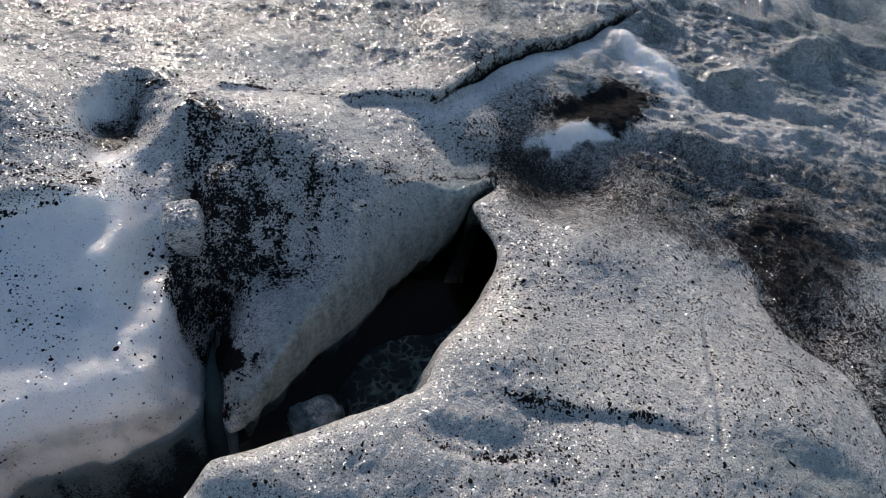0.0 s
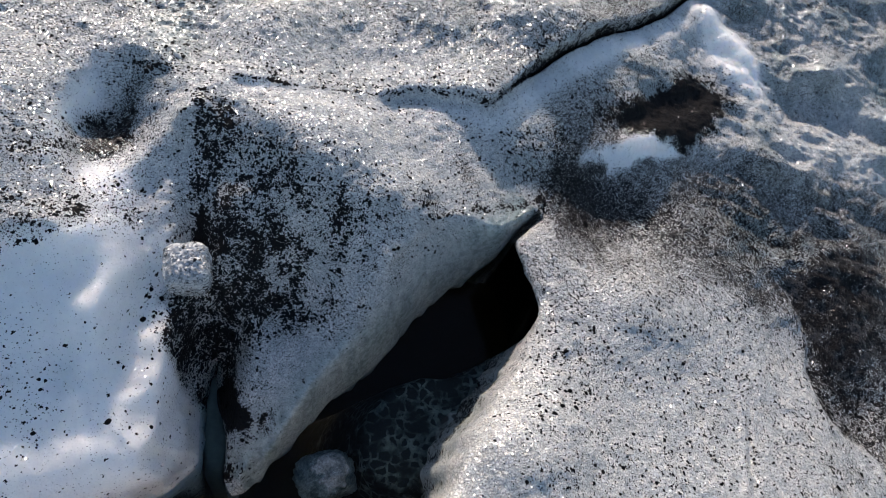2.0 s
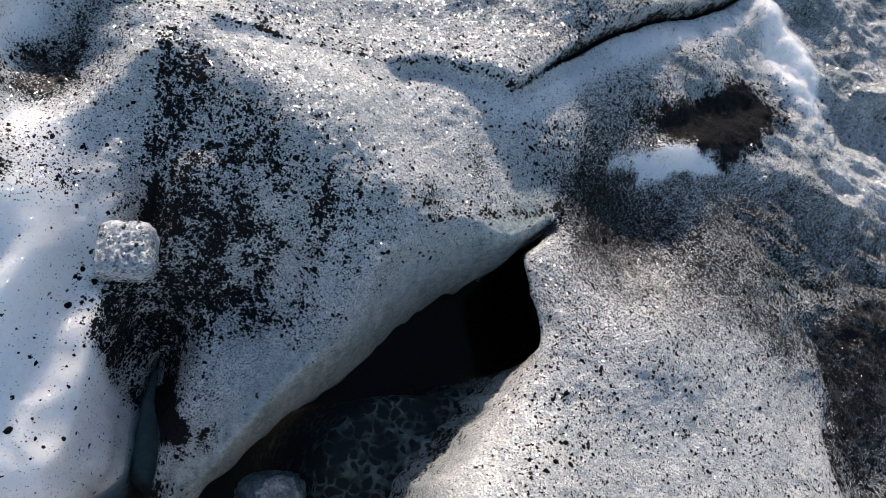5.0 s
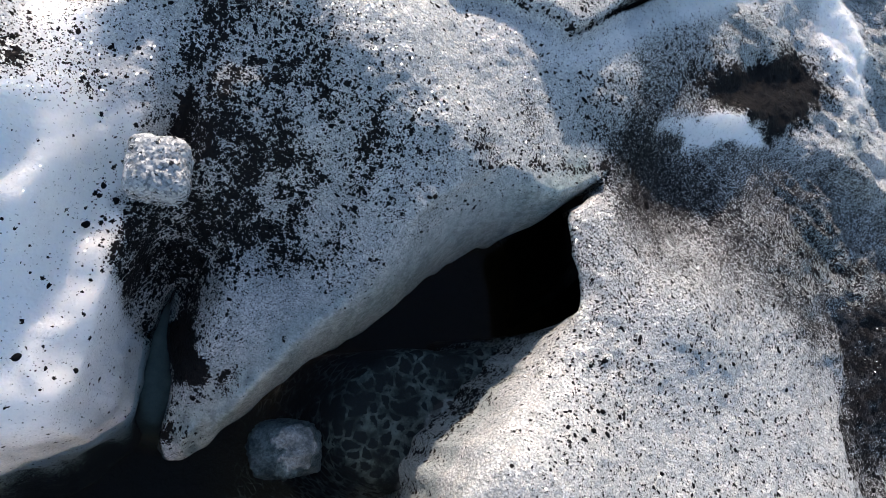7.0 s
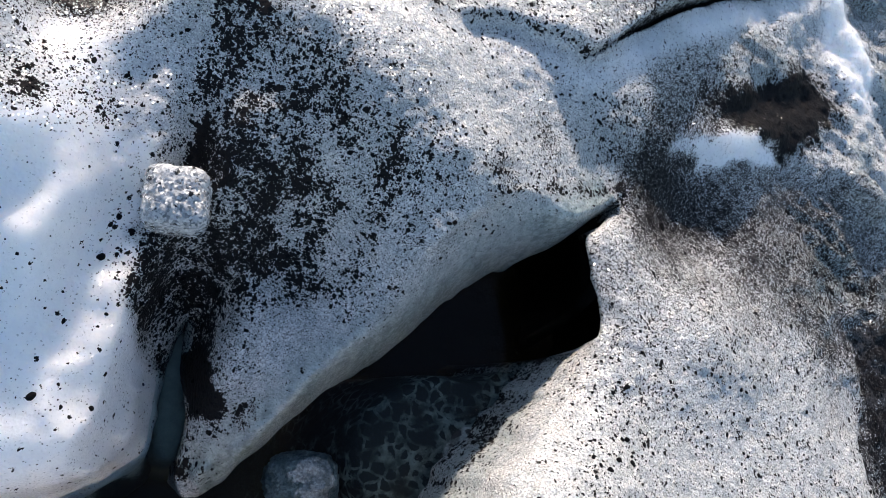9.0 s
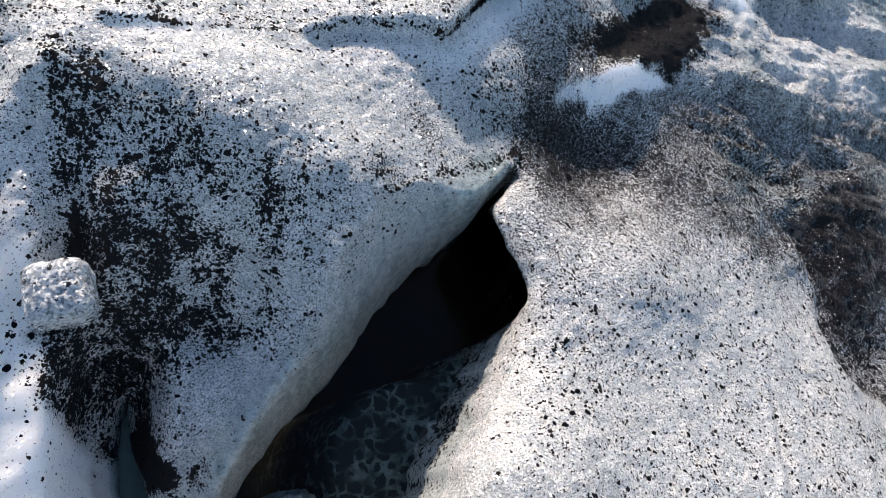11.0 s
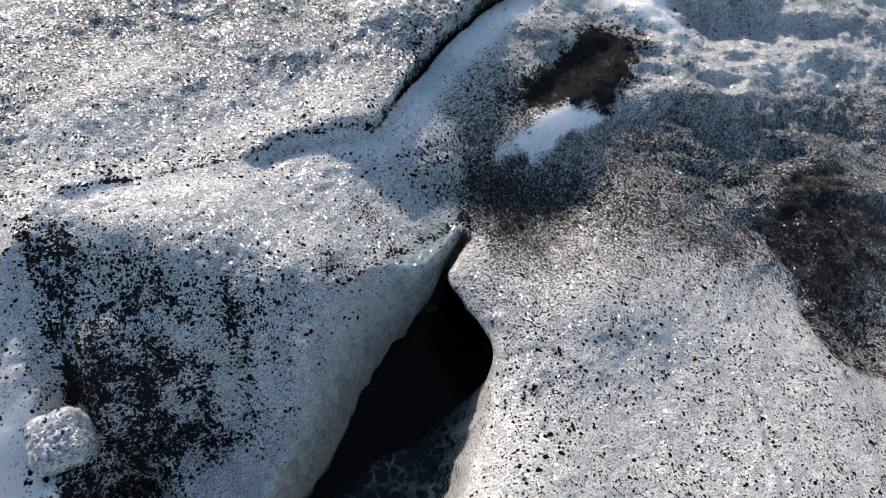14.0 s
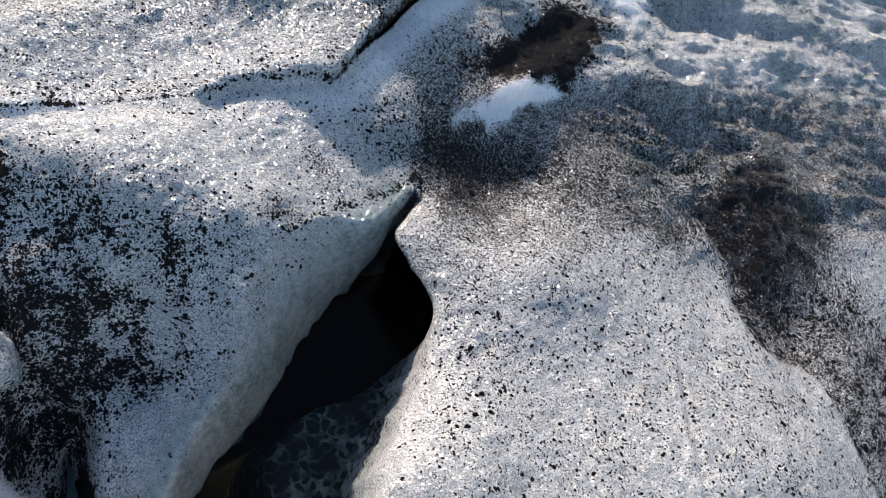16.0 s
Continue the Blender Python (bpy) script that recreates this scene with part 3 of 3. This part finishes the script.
    dirt, fine = dirt * (1 - 0.93 * bank), fine * (1 - 0.95 * bank)
    rimmed = step(sx, -0.02, 0.01) * (1 - step(sx, 0.02, 0.07)) * step(y, 0.99, 1.05) * (1 - step(y, 1.5, 1.6))
    dirt, fine = dirt + 0.10 * rimmed * step(n2, 0.0, 0.6), fine + 0.03 * rimmed
    west = step(-x, 0.55, 0.65) * step(y - 0.4 * (x + 0.7), 1.2, 1.26) * (1 - step(y, 1.6, 1.9))
    dirt, fine, film = dirt + 0.10 * west * step(n1, 0.1, 0.7), fine + 0.04 * west, film + 0.10 * west
    dirt = dirt + 0.35 * blob(x, y, -0.70, 1.28, 0.02, 0.035) + 0.2 * blob(x, y, -0.80, 1.27, 0.10, 0.03, 20)
    hollow = np.clip(1.3 * blob(rx, ry, -0.725, 1.54, 0.11, 0.036, 70), 0, 1)
    crescent = np.clip(1.5 * blob(x, y, -0.788, 1.53, 0.032, 0.13, -3) + blob(x, y, -0.71, 1.395, 0.05, 0.05), 0, 1) * (1 - hollow)
    dirt, fine, film = dirt * (1 - crescent), fine * (1 - crescent), film * (1 - crescent)
    dirt = dirt + 0.2 * blob(x, y, -0.84, 1.38, 0.06, 0.06)
    far = step(x, 0.3, 0.6)
    x, y = x + far * 0.05 * fbm(x, y, 0.2, 161, 4, 0.6), y + far * 0.05 * fbm(x, y, 0.2, 167, 4, 0.6)
    # channel behind the ridge's tip
    fine = fine + 0.16 * blob(x, y, 0.42, 1.80, 0.20, 0.12, 25) + 0.28 * blob(x, y, 0.55, 1.73, 0.14, 0.11) + 0.30 * blob(x, y, 0.75, 1.74, 0.22, 0.12) + 0.15 * blob(x, y, 0.28, 1.90, 0.15, 0.06, 25)
    dirt = dirt + 0.26 * blob(x, y, 0.58, 1.74, 0.18, 0.12) + 0.16 * blob(x, y, 0.42, 1.82, 0.22, 0.10, 25) + 0.14 * blob(x, y, 0.72, 2.03, 0.20, 0.07, 35) + 0.25 * blob(x, y, 0.66, 2.13, 0.10, 0.05, 40)
    film = film + 0.34 * blob(x, y, 0.62, 1.70, 0.16, 0.11) + 0.20 * blob(x, y, 0.70, 2.2, 0.3, 0.06, 40)
    # silt on the head of the slab and the brown hollows beside it
    film = film + 0.52 * step(x, 0.40, 0.55) * step(y, 1.42, 1.60) * (1 - step(y, 1.95, 2.15)) + 0.14 * slab * step(y, 1.25, 1.45) + 0.22 * blob(ox, oy, 0.47, 1.50, 0.10, 0.12)
    film = film + 0.35 * blob(x, y, 1.12, 1.89, 0.20, 0.09, 10) + 0.25 * blob(x, y, 0.95, 1.66, 0.14, 0.09) + 0.42 * blob(x, y, 1.58, 1.45, 0.16, 0.27, -12) + 0.2 * blob(x, y, 1.25, 1.60, 0.2, 0.09)
    fine = fine + 0.25 * step(x, 0.42, 0.6) * step(y, 1.45, 1.62) * (1 - step(y, 2.0, 2.2))
    dirt = dirt + 0.12 * blob(x, y, 1.05, 1.72, 0.25, 0.12) + 0.18 * blob(x, y, 1.50, 1.75, 0.2, 0.15) + 0.25 * blob(x, y, 1.5, 1.45, 0.15, 0.25, -10)
    film = film + (0.22 + 0.10 * n1 + 0.10 * (1 - step(x, 0.4, 0.8))) * step(y - 0.25 * x, 1.8, 2.3) + 0.10 * step(x + 0.25 * (y - 1.5), 1.0, 1.5) * step(y, 1.3, 1.9)
    green = np.clip(1.3 * blob(x, y, 1.28, 1.80, 0.16, 0.095, -25), 0, 1)
    film, fine, dirt = film * (1 - 0.8 * green), fine + 0.25 * green, dirt + 0.22 * green
    pit = np.clip(2.4 * blob(ox + 0.6 * (x - ox), oy + 0.6 * (y - oy), 0.915, 2.135, 0.22, 0.082, 32), 0, 1)
    dirt, film = np.maximum(dirt, pit), np.maximum(film, 0.6 * pit)
    snowy = np.clip(2.3 * blob(ox + 0.55 * (x - ox), oy + 0.55 * (y - oy), 0.785, 1.925, 0.175, 0.040, 24) - 0.5 + 0.3 * n2, 0, 1)
    dirt, fine, film = dirt * (1 - snowy), fine * (1 - 0.9 * snowy), film * (1 - snowy)
    mound = np.clip(1.7 * blob(ox, oy, 1.20, 2.48, 0.22, 0.10, -50), 0, 1)
    dirt, fine, film = dirt * (1 - mound), fine * (1 - 0.9 * mound), film * (1 - mound)
    glaze = np.clip(1.4 * blob(ox, oy, 1.28, 0.655, 0.27, 0.075, -6), 0, 1)
    dirt, fine, film = dirt * (1 - 0.8 * glaze), fine * (1 - 0.9 * glaze), film * (1 - glaze)
    # fissure, cracks and seams
    f, q = along(ox, oy, FISSURE)
    wide = step(q, 0.35, 0.5)
    fissure = ends(q, 0.05)
    shelf = np.clip(1.3 * fissure * blob(f, q, -0.05, 0.60, 0.045, 0.27), 0, 1)
    dirt, fine, film = dirt * (1 - 0.8 * shelf), fine * (1 - 0.6 * shelf), film * (1 - shelf)
    # grit on the far side; the shade in the gap is painted along it
    dirt = dirt + fissure * (0.20 * np.exp(-np.abs(f - 0.03) / 0.04) * (f > 0) + (0.5 + 0.5 * wide) * np.exp(-((f - 0.003) / (0.005 + 0.003 * wide)) ** 2))
    film = film + 0.25 * fissure * wide * np.exp(-np.abs(f - 0.05) / 0.05) * (f > 0)
    b, q = along(ox, oy, BANK_CRACK)
    dirt = dirt + 0.35 * np.exp(-(b / 0.006) ** 2) * ends(q, 0.1) + 0.14 * np.exp(-np.abs(b - 0.04) / 0.05) * (b > 0)
    for line, w in ((SLAB_STEP, 0.40), (SLAB_GROOVE, 0.35)):
        b, q = along(ox, oy, line)
        dirt = dirt + w * np.exp(-((b - 0.004) / 0.012) ** 2) * ends(q, 0.2) - 0.10 * np.exp(-((b + 0.035) / 0.025) ** 2) * ends(q, 0.3)
    sd, q = along(ox, oy, SLAB_SIDE)
    outside = step(sd, 0.0, 0.03) * ends(q, 0.05) * (1 - step(sd, 0.25, 0.5))
    film, dirt = film + 0.55 * outside, dirt + 0.25 * outside
    clear = 0.80 * blob(x, y, -0.64, 1.80, 0.07, 0.12) + hollow + 0.55 * glaze
    dirt = dirt + 0.42 * hollow + 0.22 * blob(x, y, -0.61, 1.74, 0.06, 0.06) + 0.35 * blob(x, y, -0.69, 1.70, 0.06, 0.012)
    fine, film = fine + 0.25 * hollow, film + 0.75 * hollow + 0.15 * blob(x, y, -0.62, 1.53, 0.06, 0.08)
    clear = clear + 0.38 * step(x + 0.25 * (y - 1.5), 1.0, 1.5) * step(y, 1.3, 1.9) * step(n1, -0.2, 0.5) + (0.12 + 0.30 * step(n1, 0.0, 0.7)) * step(y - 0.25 * x, 1.75, 2.1)
    clear = clear * (1 - mound) + 0.5 * blob(x, y, -0.38, 0.95, 0.05, 0.12) + 0.55 * green + 0.25 * blob(x, y, 0.45, 1.78, 0.25, 0.10, 25)
    stain = blob(x, y, STAIN[0], STAIN[1], 0.035, 0.10, 40) * step(n2, -0.5, 0.3)
    dirt = dirt + 0.10 * blob(x, y, STAIN[0] + 0.05, STAIN[1] - 0.03, 0.05, 0.13, 38)
    snow = 0.95 * bank + snowy + 0.9 * blob(x, y, -0.63, 1.25, 0.09, 0.2) + 0.6 * blob(x, y, -0.38, 1.715, 0.1, 0.02, 12) + crescent
    snow = snow + shelf + mound + 0.25 * face
    clear = clear + (0.80 + 0.2 * rough(ox * 2 + oy, oy - ox, 0.05, 77)) * step(d, -0.03, 0.0) * (1 - step(d, 0.04, 0.14)) * on_lip
    return {"dirt": np.clip(dirt, 0, 1), "fine": np.clip(fine, 0, 1), "film": np.clip(film, 0, 1), "clear": np.clip(clear * (1 - bank) + 0.4 * stain, 0, 0.9), "snow": np.clip(snow * (1 - step(dirt, 0.4, 0.7)), 0, 1)}


def sheet(name, verts, faces, material, fields=None, smooth=True):
    me = bpy.data.meshes.new(name)
    verts, faces = np.asarray(verts, np.float32), np.asarray(faces, np.int32)
    me.vertices.add(len(verts))
    me.vertices.foreach_set("co", verts.ravel())
    n = faces.shape[1]
    me.loops.add(faces.size)
    me.loops.foreach_set("vertex_index", faces.ravel())
    me.polygons.add(len(faces))
    me.polygons.foreach_set("loop_start", np.arange(0, faces.size, n, dtype=np.int32))
    me.polygons.foreach_set("use_smooth", np.full(len(faces), smooth))
    me.update(calc_edges=True)
    for key, values in (fields or {}).items():
        me.attributes.new(key, "FLOAT", "POINT").data.foreach_set("value", np.asarray(values, np.float32).ravel())
    me.materials.append(material)
    return new(name, me)


def spread(lo, hi, gap, reach):
    """Even steps from lo to hi, then growing ones out to reach on both sides."""
    core = list(np.arange(lo, hi + gap / 2, gap))
    out, step_size = [], gap
    while (out[-1] if out else 0) < reach:
        step_size *= 1.13
        out.append((out[-1] if out else 0) + step_size)
    return np.array([lo - o for o in out[::-1]] + core + [core[-1] + o for o in out])


def grid_faces(rows, cols, closed=False):
    r, c = np.meshgrid(np.arange(rows - 1), np.arange(cols if closed else cols - 1), indexing="ij")
    a, b = r * cols + c, r * cols + (c + 1) % cols
    return np.stack([a, b, b + cols, a + cols], -1).reshape(-1, 4)


# ---------------------------------------------------------------- ground, pool walls, bed and water
xs, ys = spread(-1.35, 2.35, 0.0052, 70.0), spread(0.40, 2.9, 0.0052, 70.0)
gx, gy = np.meshgrid(xs, ys)
gx, gy = gx.ravel(), gy.ravel()
near = edge_distance(gx, gy)
faces = grid_faces(len(ys), len(xs))
faces = faces[near[faces].min(1) > 0.009]
used = np.unique(faces)
index = np.full(len(gx), -1)
index[used] = np.arange(len(used))
gx, gy, faces = gx[used], gy[used], index[faces]
ground = sheet("ground", np.stack([gx, gy, height(gx, gy)], 1), faces, ICE, patches(gx, gy))
tagged(ground, "grey-white weathered glacier ice strewn with black grit", "ice", kind="structure")


def pool_wall():
    """The rim of the pool: the top rolls over, then leans into the water or runs back under the ice."""
    e = np.array([(p[0], p[1], p[2]) for p in EDGE])
    pts = []
    for i in range(len(e)):                                    # finer steps along the edge
        a, b = e[i], e[(i + 1) % len(e)]
        n = max(1, int(math.dist(a[:2], b[:2]) / 0.008))
        pts += [a + (b - a) * j / n for j in range(n)]
    e = np.array(pts)
    ragged = fbm(e[:, 0], e[:, 1], 0.03, 83, 2, 0.5) * 0.0028
    ragged = ragged * np.where(e[:, 2] < -0.15, 1.3, 1.0)
    e[:, 0] += ragged
    e[:, 1] -= ragged
    t = np.roll(e[:, :2], -2, 0) - np.roll(e[:, :2], 2, 0)
    t /= np.linalg.norm(t, axis=1)[:, None]
    out = np.stack([t[:, 1], -t[:, 0]], 1)
    area = np.sum(e[:, 0] * np.roll(e[:, 1], -1) - np.roll(e[:, 0], -1) * e[:, 1])
    out *= 1 if area > 0 else -1                               # away from the pool
    for _ in range(14):
        out = (np.roll(out, 1, 0) + out + np.roll(out, -1, 0)) / 3
    rows = []
    for d, lift in ((0.034, -0.003), (0.026, 0.0006), (0.018, 0.0008), (0.011, 0.0008), (0.005, 0.0006), (0.0, 0.0)):
        p = e[:, :2] + out * d
        rows.append(np.column_stack([p, height(p[:, 0], p[:, 1]) + lift]))
    top = rows[-1][:, 2]
    w, end = e[:, 2], -0.32
    from_lip, at_lip = along(e[:, 0], e[:, 1], lip_line)
    lip = (np.abs(from_lip) < 0.02) & (at_lip > 0.03) & (at_lip < 0.9)                     # below the overhang's edge the face goes on downwards
    wob = fbm(e[:, 0] * 1.0, e[:, 1] * 1.0, 0.05, 91, 3)
    for f in np.linspace(0.04, 1.0, 16):
        under = np.where(w < -0.05, w * f ** np.where(lip, 1.7, 0.7), w * f)
        drop = np.where(lip, f, np.where(w < -0.05, (1 - math.cos(f * math.pi / 2)) ** 1.3 + 0.03 * min(1, f * 12), f))
        side = -under + wob * 0.012 * min(1, f * 5) + 0.004 * math.sin(min(f * 6, 1) * math.pi) * -1
        p = e[:, :2] + out * side[:, None]
        rows.append(np.column_stack([p, top + (end - top) * np.minimum(drop, 1.0) + 0.006 * wob]))
    v = np.concatenate(rows)
    fields = patches(v[:, 0], v[:, 1])
    below = np.repeat(np.arange(len(rows)) > 7, len(e))
    depth = np.repeat(np.arange(len(rows)), len(e))
    fields["dirt"] = np.where(below, np.clip(fields["dirt"] * 0.7, 0, 0.5), fields["dirt"])
    fields["snow"] = np.where(below, 0.3, fields["snow"])
    sunk = below * np.tile((w > 0.01) & (e[:, 0] < -0.3), len(rows))            # slush of the bank under the water; light lost with depth is painted as darkening
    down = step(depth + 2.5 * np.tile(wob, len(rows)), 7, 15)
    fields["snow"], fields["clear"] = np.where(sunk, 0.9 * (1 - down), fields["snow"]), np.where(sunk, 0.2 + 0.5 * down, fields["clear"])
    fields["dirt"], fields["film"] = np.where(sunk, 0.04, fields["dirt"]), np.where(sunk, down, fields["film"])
    shore = below * np.tile((w > 0.01) & (e[:, 0] > 0.0), len(rows))            # the slab's foot: pale ice with blotches of silt
    fields["dirt"] = np.where(shore, np.clip(0.10 + 0.07 * (depth - 8) + 0.3 * np.tile(wob, len(rows)), 0, 1), fields["dirt"])
    fields["clear"], fields["snow"] = np.where(shore, 0.5, fields["clear"]), np.where(shore, 0.2, fields["snow"])
    bare = below * np.tile(lip, len(rows))
    for key, value in (("dirt", 0.02), ("fine", 0.02), ("film", 0.0), ("clear", 0.75), ("snow", 0.0)):
        fields[key] = np.where(bare, value, fields[key])
    cave = np.repeat(np.arange(len(rows)) > 12, len(e)) * np.tile(w < -0.05, len(rows))     # dark of the space under the overhang, put into the colour
    deep = np.repeat(np.arange(len(rows)) > 5, len(e)) * np.tile((e[:, 1] > 1.40) & (np.arange(len(e)) < len(e) // 3), len(rows))  # unlit inside of the slot, painted black
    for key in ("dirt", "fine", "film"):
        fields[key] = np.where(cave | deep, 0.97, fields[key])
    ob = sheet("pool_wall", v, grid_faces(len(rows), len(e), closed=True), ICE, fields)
    return tagged(ob, "undercut ice wall round the dark meltwater pool", "ice wall", kind="structure")


pool_wall()

bx, by = np.meshgrid(np.arange(-1.5, 1.01, 0.02), np.arange(0.1, 1.95, 0.02))
bx, by = bx.ravel(), by.ravel()
ledge = blob(bx, by, 0.22, 0.98, 0.24, 0.20, 35)
cut = 1 - step((by - 1.165) - 0.32 * (bx - 0.2), -0.02, 0.03)
ledge = np.clip(ledge * 1.8 + 1.2 * blob(bx, by, 0.41, 1.17, 0.07, 0.11, -20), 0, 1) * cut
bed_z = -0.62 + 0.645 * ledge + 0.012 * fbm(bx, by, 0.09, 97, 3) * (0.3 + ledge)
slab_d, _ = along(bx, by, [p[:2] for p in SLAB_RIM])
by_slab = np.exp(-np.abs(slab_d) / 0.055)
bed_z = bed_z + 0.05 * by_slab * ledge
milk = np.clip(1.6 * blob(bx, by, -0.325, 0.88, 0.055, 0.10, 12) + 1.2 * blob(bx, by, -0.36, 1.03, 0.04, 0.10), 0, 1) * step(by, 0.74, 0.82)
left = 0.635 * milk
bed = sheet("pool_bed", np.stack([bx, by, bed_z + left], 1), grid_faces(93, 126), BED, {"pale": np.clip(ledge * (0.6 + 1.6 * by_slab + 0.8 * np.exp(-np.abs(cut - 0.7) / 0.25) * (cut < 0.98)), 0, 2), "milk": milk})
tagged(bed, "black silt in blotches on a sunken ledge of pale ice", "pool bed", kind="structure")

wx, wy = np.meshgrid(np.arange(-1.4, 0.96, 0.05), np.arange(0.15, 1.9, 0.05))
water = sheet("water", np.stack([wx.ravel(), wy.ravel(), wx.ravel() * 0 + POOL_LEVEL], 1), grid_faces(*wx.shape), WATER)
tagged(water, "still clear dark meltwater in the pool", "water", kind="structure")


# ---------------------------------------------------------------- things
def lump(name, size, seed, squash=3.0, detail=5, wobble=0.12, material=CRYSTAL, foot=0.0):
    """A worn block of ice: a rounded box with uneven faces. Its foot is at z = 0."""
    bm = bmesh.new()
    bmesh.ops.create_icosphere(bm, subdivisions=detail, radius=1.0)
    for v in bm.verts:
        c = v.co
        r = (abs(c.x) ** squash + abs(c.y) ** squash + abs(c.z) ** squash) ** (-1 / squash)
        p = c * r
        q = p * 1.4 + Vector((seed * 7.1, seed * 3.3, 0))
        n = noise.noise(q) * wobble + noise.noise(q * 3.1) * wobble * 0.45 + noise.noise(q * 8.0) * wobble * 0.2 + (noise.cell(q * 5.0) - 0.5) * wobble * 0.22
        p = p * (1 + n)
        slim = 1 - foot * max(0.0, 0.3 - p.z) / 1.3
        v.co = Vector((p.x * slim * size[0] / 2, p.y * slim * size[1] / 2, (p.z + 1) * size[2] / 2))
    for f in bm.faces:
        f.smooth = True
    me = bpy.data.meshes.new(name)
    bm.to_mesh(me)
    bm.free()
    me.materials.append(material)
    return new(name, me)


block = lump("ice_block", (0.106, 0.112, 0.180), 3, 5.0, wobble=0.07, foot=0.45)
block.matrix_world = pose(-0.448, 1.215, 0.247, 5, -3, 14)
tagged(block, "loose cube-shaped block of coarse clear ice", "ice block")

floe = lump("ice_floe", (0.15, 0.12, 0.11), 14, 3.6, wobble=0.16, material=FLOE)
floe.matrix_world = pose(-0.02, 0.845, -0.05, 0, -18, 20)
tagged(floe, "worn lump of ice floating low in the pool", "ice floe")


def clods():
    """Grains and clods of black grit that lie on the ice, thick where the ice is dirty."""
    rng = np.random.default_rng(7)
    n = 26000
    x, y = rng.uniform(-1.1, 1.75, n), rng.uniform(0.45, 2.5, n)
    p = patches(x, y)
    chance = np.clip(p["dirt"] * 0.9, 0.006, 0.6) * (0.35 + 0.65 * (fbm(x, y, 0.04, 131, 2) > 0.15))
    keep = (rng.uniform(0, 1, n) < chance) & (edge_distance(x, y) > 0.012)
    x, y = x[keep], y[keep]
    z = height(x, y)
    r = 0.0020 + 0.0040 * rng.uniform(0, 1, len(x)) ** 3
    ring = np.array([(math.cos(a), math.sin(a)) for a in np.arange(6) * math.pi / 3])
    verts, tris = [], []
    turn, flat = rng.uniform(0, 6.28, len(x)), rng.uniform(0.2, 0.5, len(x))
    long = rng.uniform(0.6, 1.7, len(x))
    c, s = np.cos(turn), np.sin(turn)
    for level, wide in ((-0.8, 0.9), (0.35, 1.0)):
        for a, b in ring:
            j = rng.uniform(0.45, 1.45, len(x)) * wide * r
            u, v = a * j * long, b * j
            verts.append(np.stack([x + u * c - v * s, y + u * s + v * c, z + level * flat * r], 1))
    verts.append(np.stack([x, y, z + 0.95 * flat * r], 1))
    v = np.stack(verts, 1).reshape(-1, 3)
    for i in range(6):
        k = (i + 1) % 6
        tris += [(i, k, 6 + k), (i, 6 + k, 6 + i), (6 + i, 6 + k, 12)]
    f = (np.array(tris)[None] + 13 * np.arange(len(x))[:, None, None]).reshape(-1, 3)
    ob = sheet("grit", v, f, GRIT, smooth=False)
    return tagged(ob, "black wet grit and silt clods strewn on the ice", "grit", kind="stuff")


clods()


def pebble(x, y, size, seed, label="lone dark silt clod melted into the clean snow", group="clods on the snow bank"):
    """A lone dark clod sunk a little into the snow or ice."""
    ob = lump("pebble", (size, size * 0.8, size * 0.40), seed, 2.2, 2, 0.3, GRIT)
    z = float(height(np.array([x]), np.array([y]))[0])
    ob.matrix_world = pose(x, y, z - size * 0.2, 0, 0, seed * 47)
    return tagged(ob, label, "pebble", group)


for i, (px, py, size) in enumerate([(-0.534, 1.098, 0.015), (-0.541, 1.153, 0.011), (-0.534, 1.171, 0.013), (-0.49, 1.012, 0.008), (-0.538, 0.858, 0.016), (-0.496, 0.854, 0.009),
                                    (-0.455, 0.865, 0.010), (-0.505, 1.152, 0.008), (-0.484, 1.14, 0.009), (-0.627, 1.044, 0.007), (1.055, 1.873, 0.022)]):
    pebble(px, py, size, i + 1)

for i, (px, py, size) in enumerate([(0.425, 1.014, 0.012), (0.439, 1.003, 0.010), (0.488, 1.025, 0.014), (0.527, 1.041, 0.009), (0.565, 1.074, 0.012), (0.590, 1.064, 0.010), (0.518, 1.073, 0.014), (0.806, 1.272, 0.009), (0.843, 1.278, 0.012), (0.863, 1.278, 0.010),
                                    (0.884, 1.218, 0.014), (0.698, 1.172, 0.009), (0.927, 1.101, 0.012), (0.879, 1.139, 0.010), (1.111, 1.303, 0.014), (0.705, 0.886, 0.009), (0.650, 0.898, 0.012), (0.937, 0.895, 0.010), (0.516, 1.186, 0.014), (0.759, 1.143, 0.009)]):
    pebble(px, py, size, i + 21, "lone black silt clod lying on the pale ice slab", "clods on the slab")
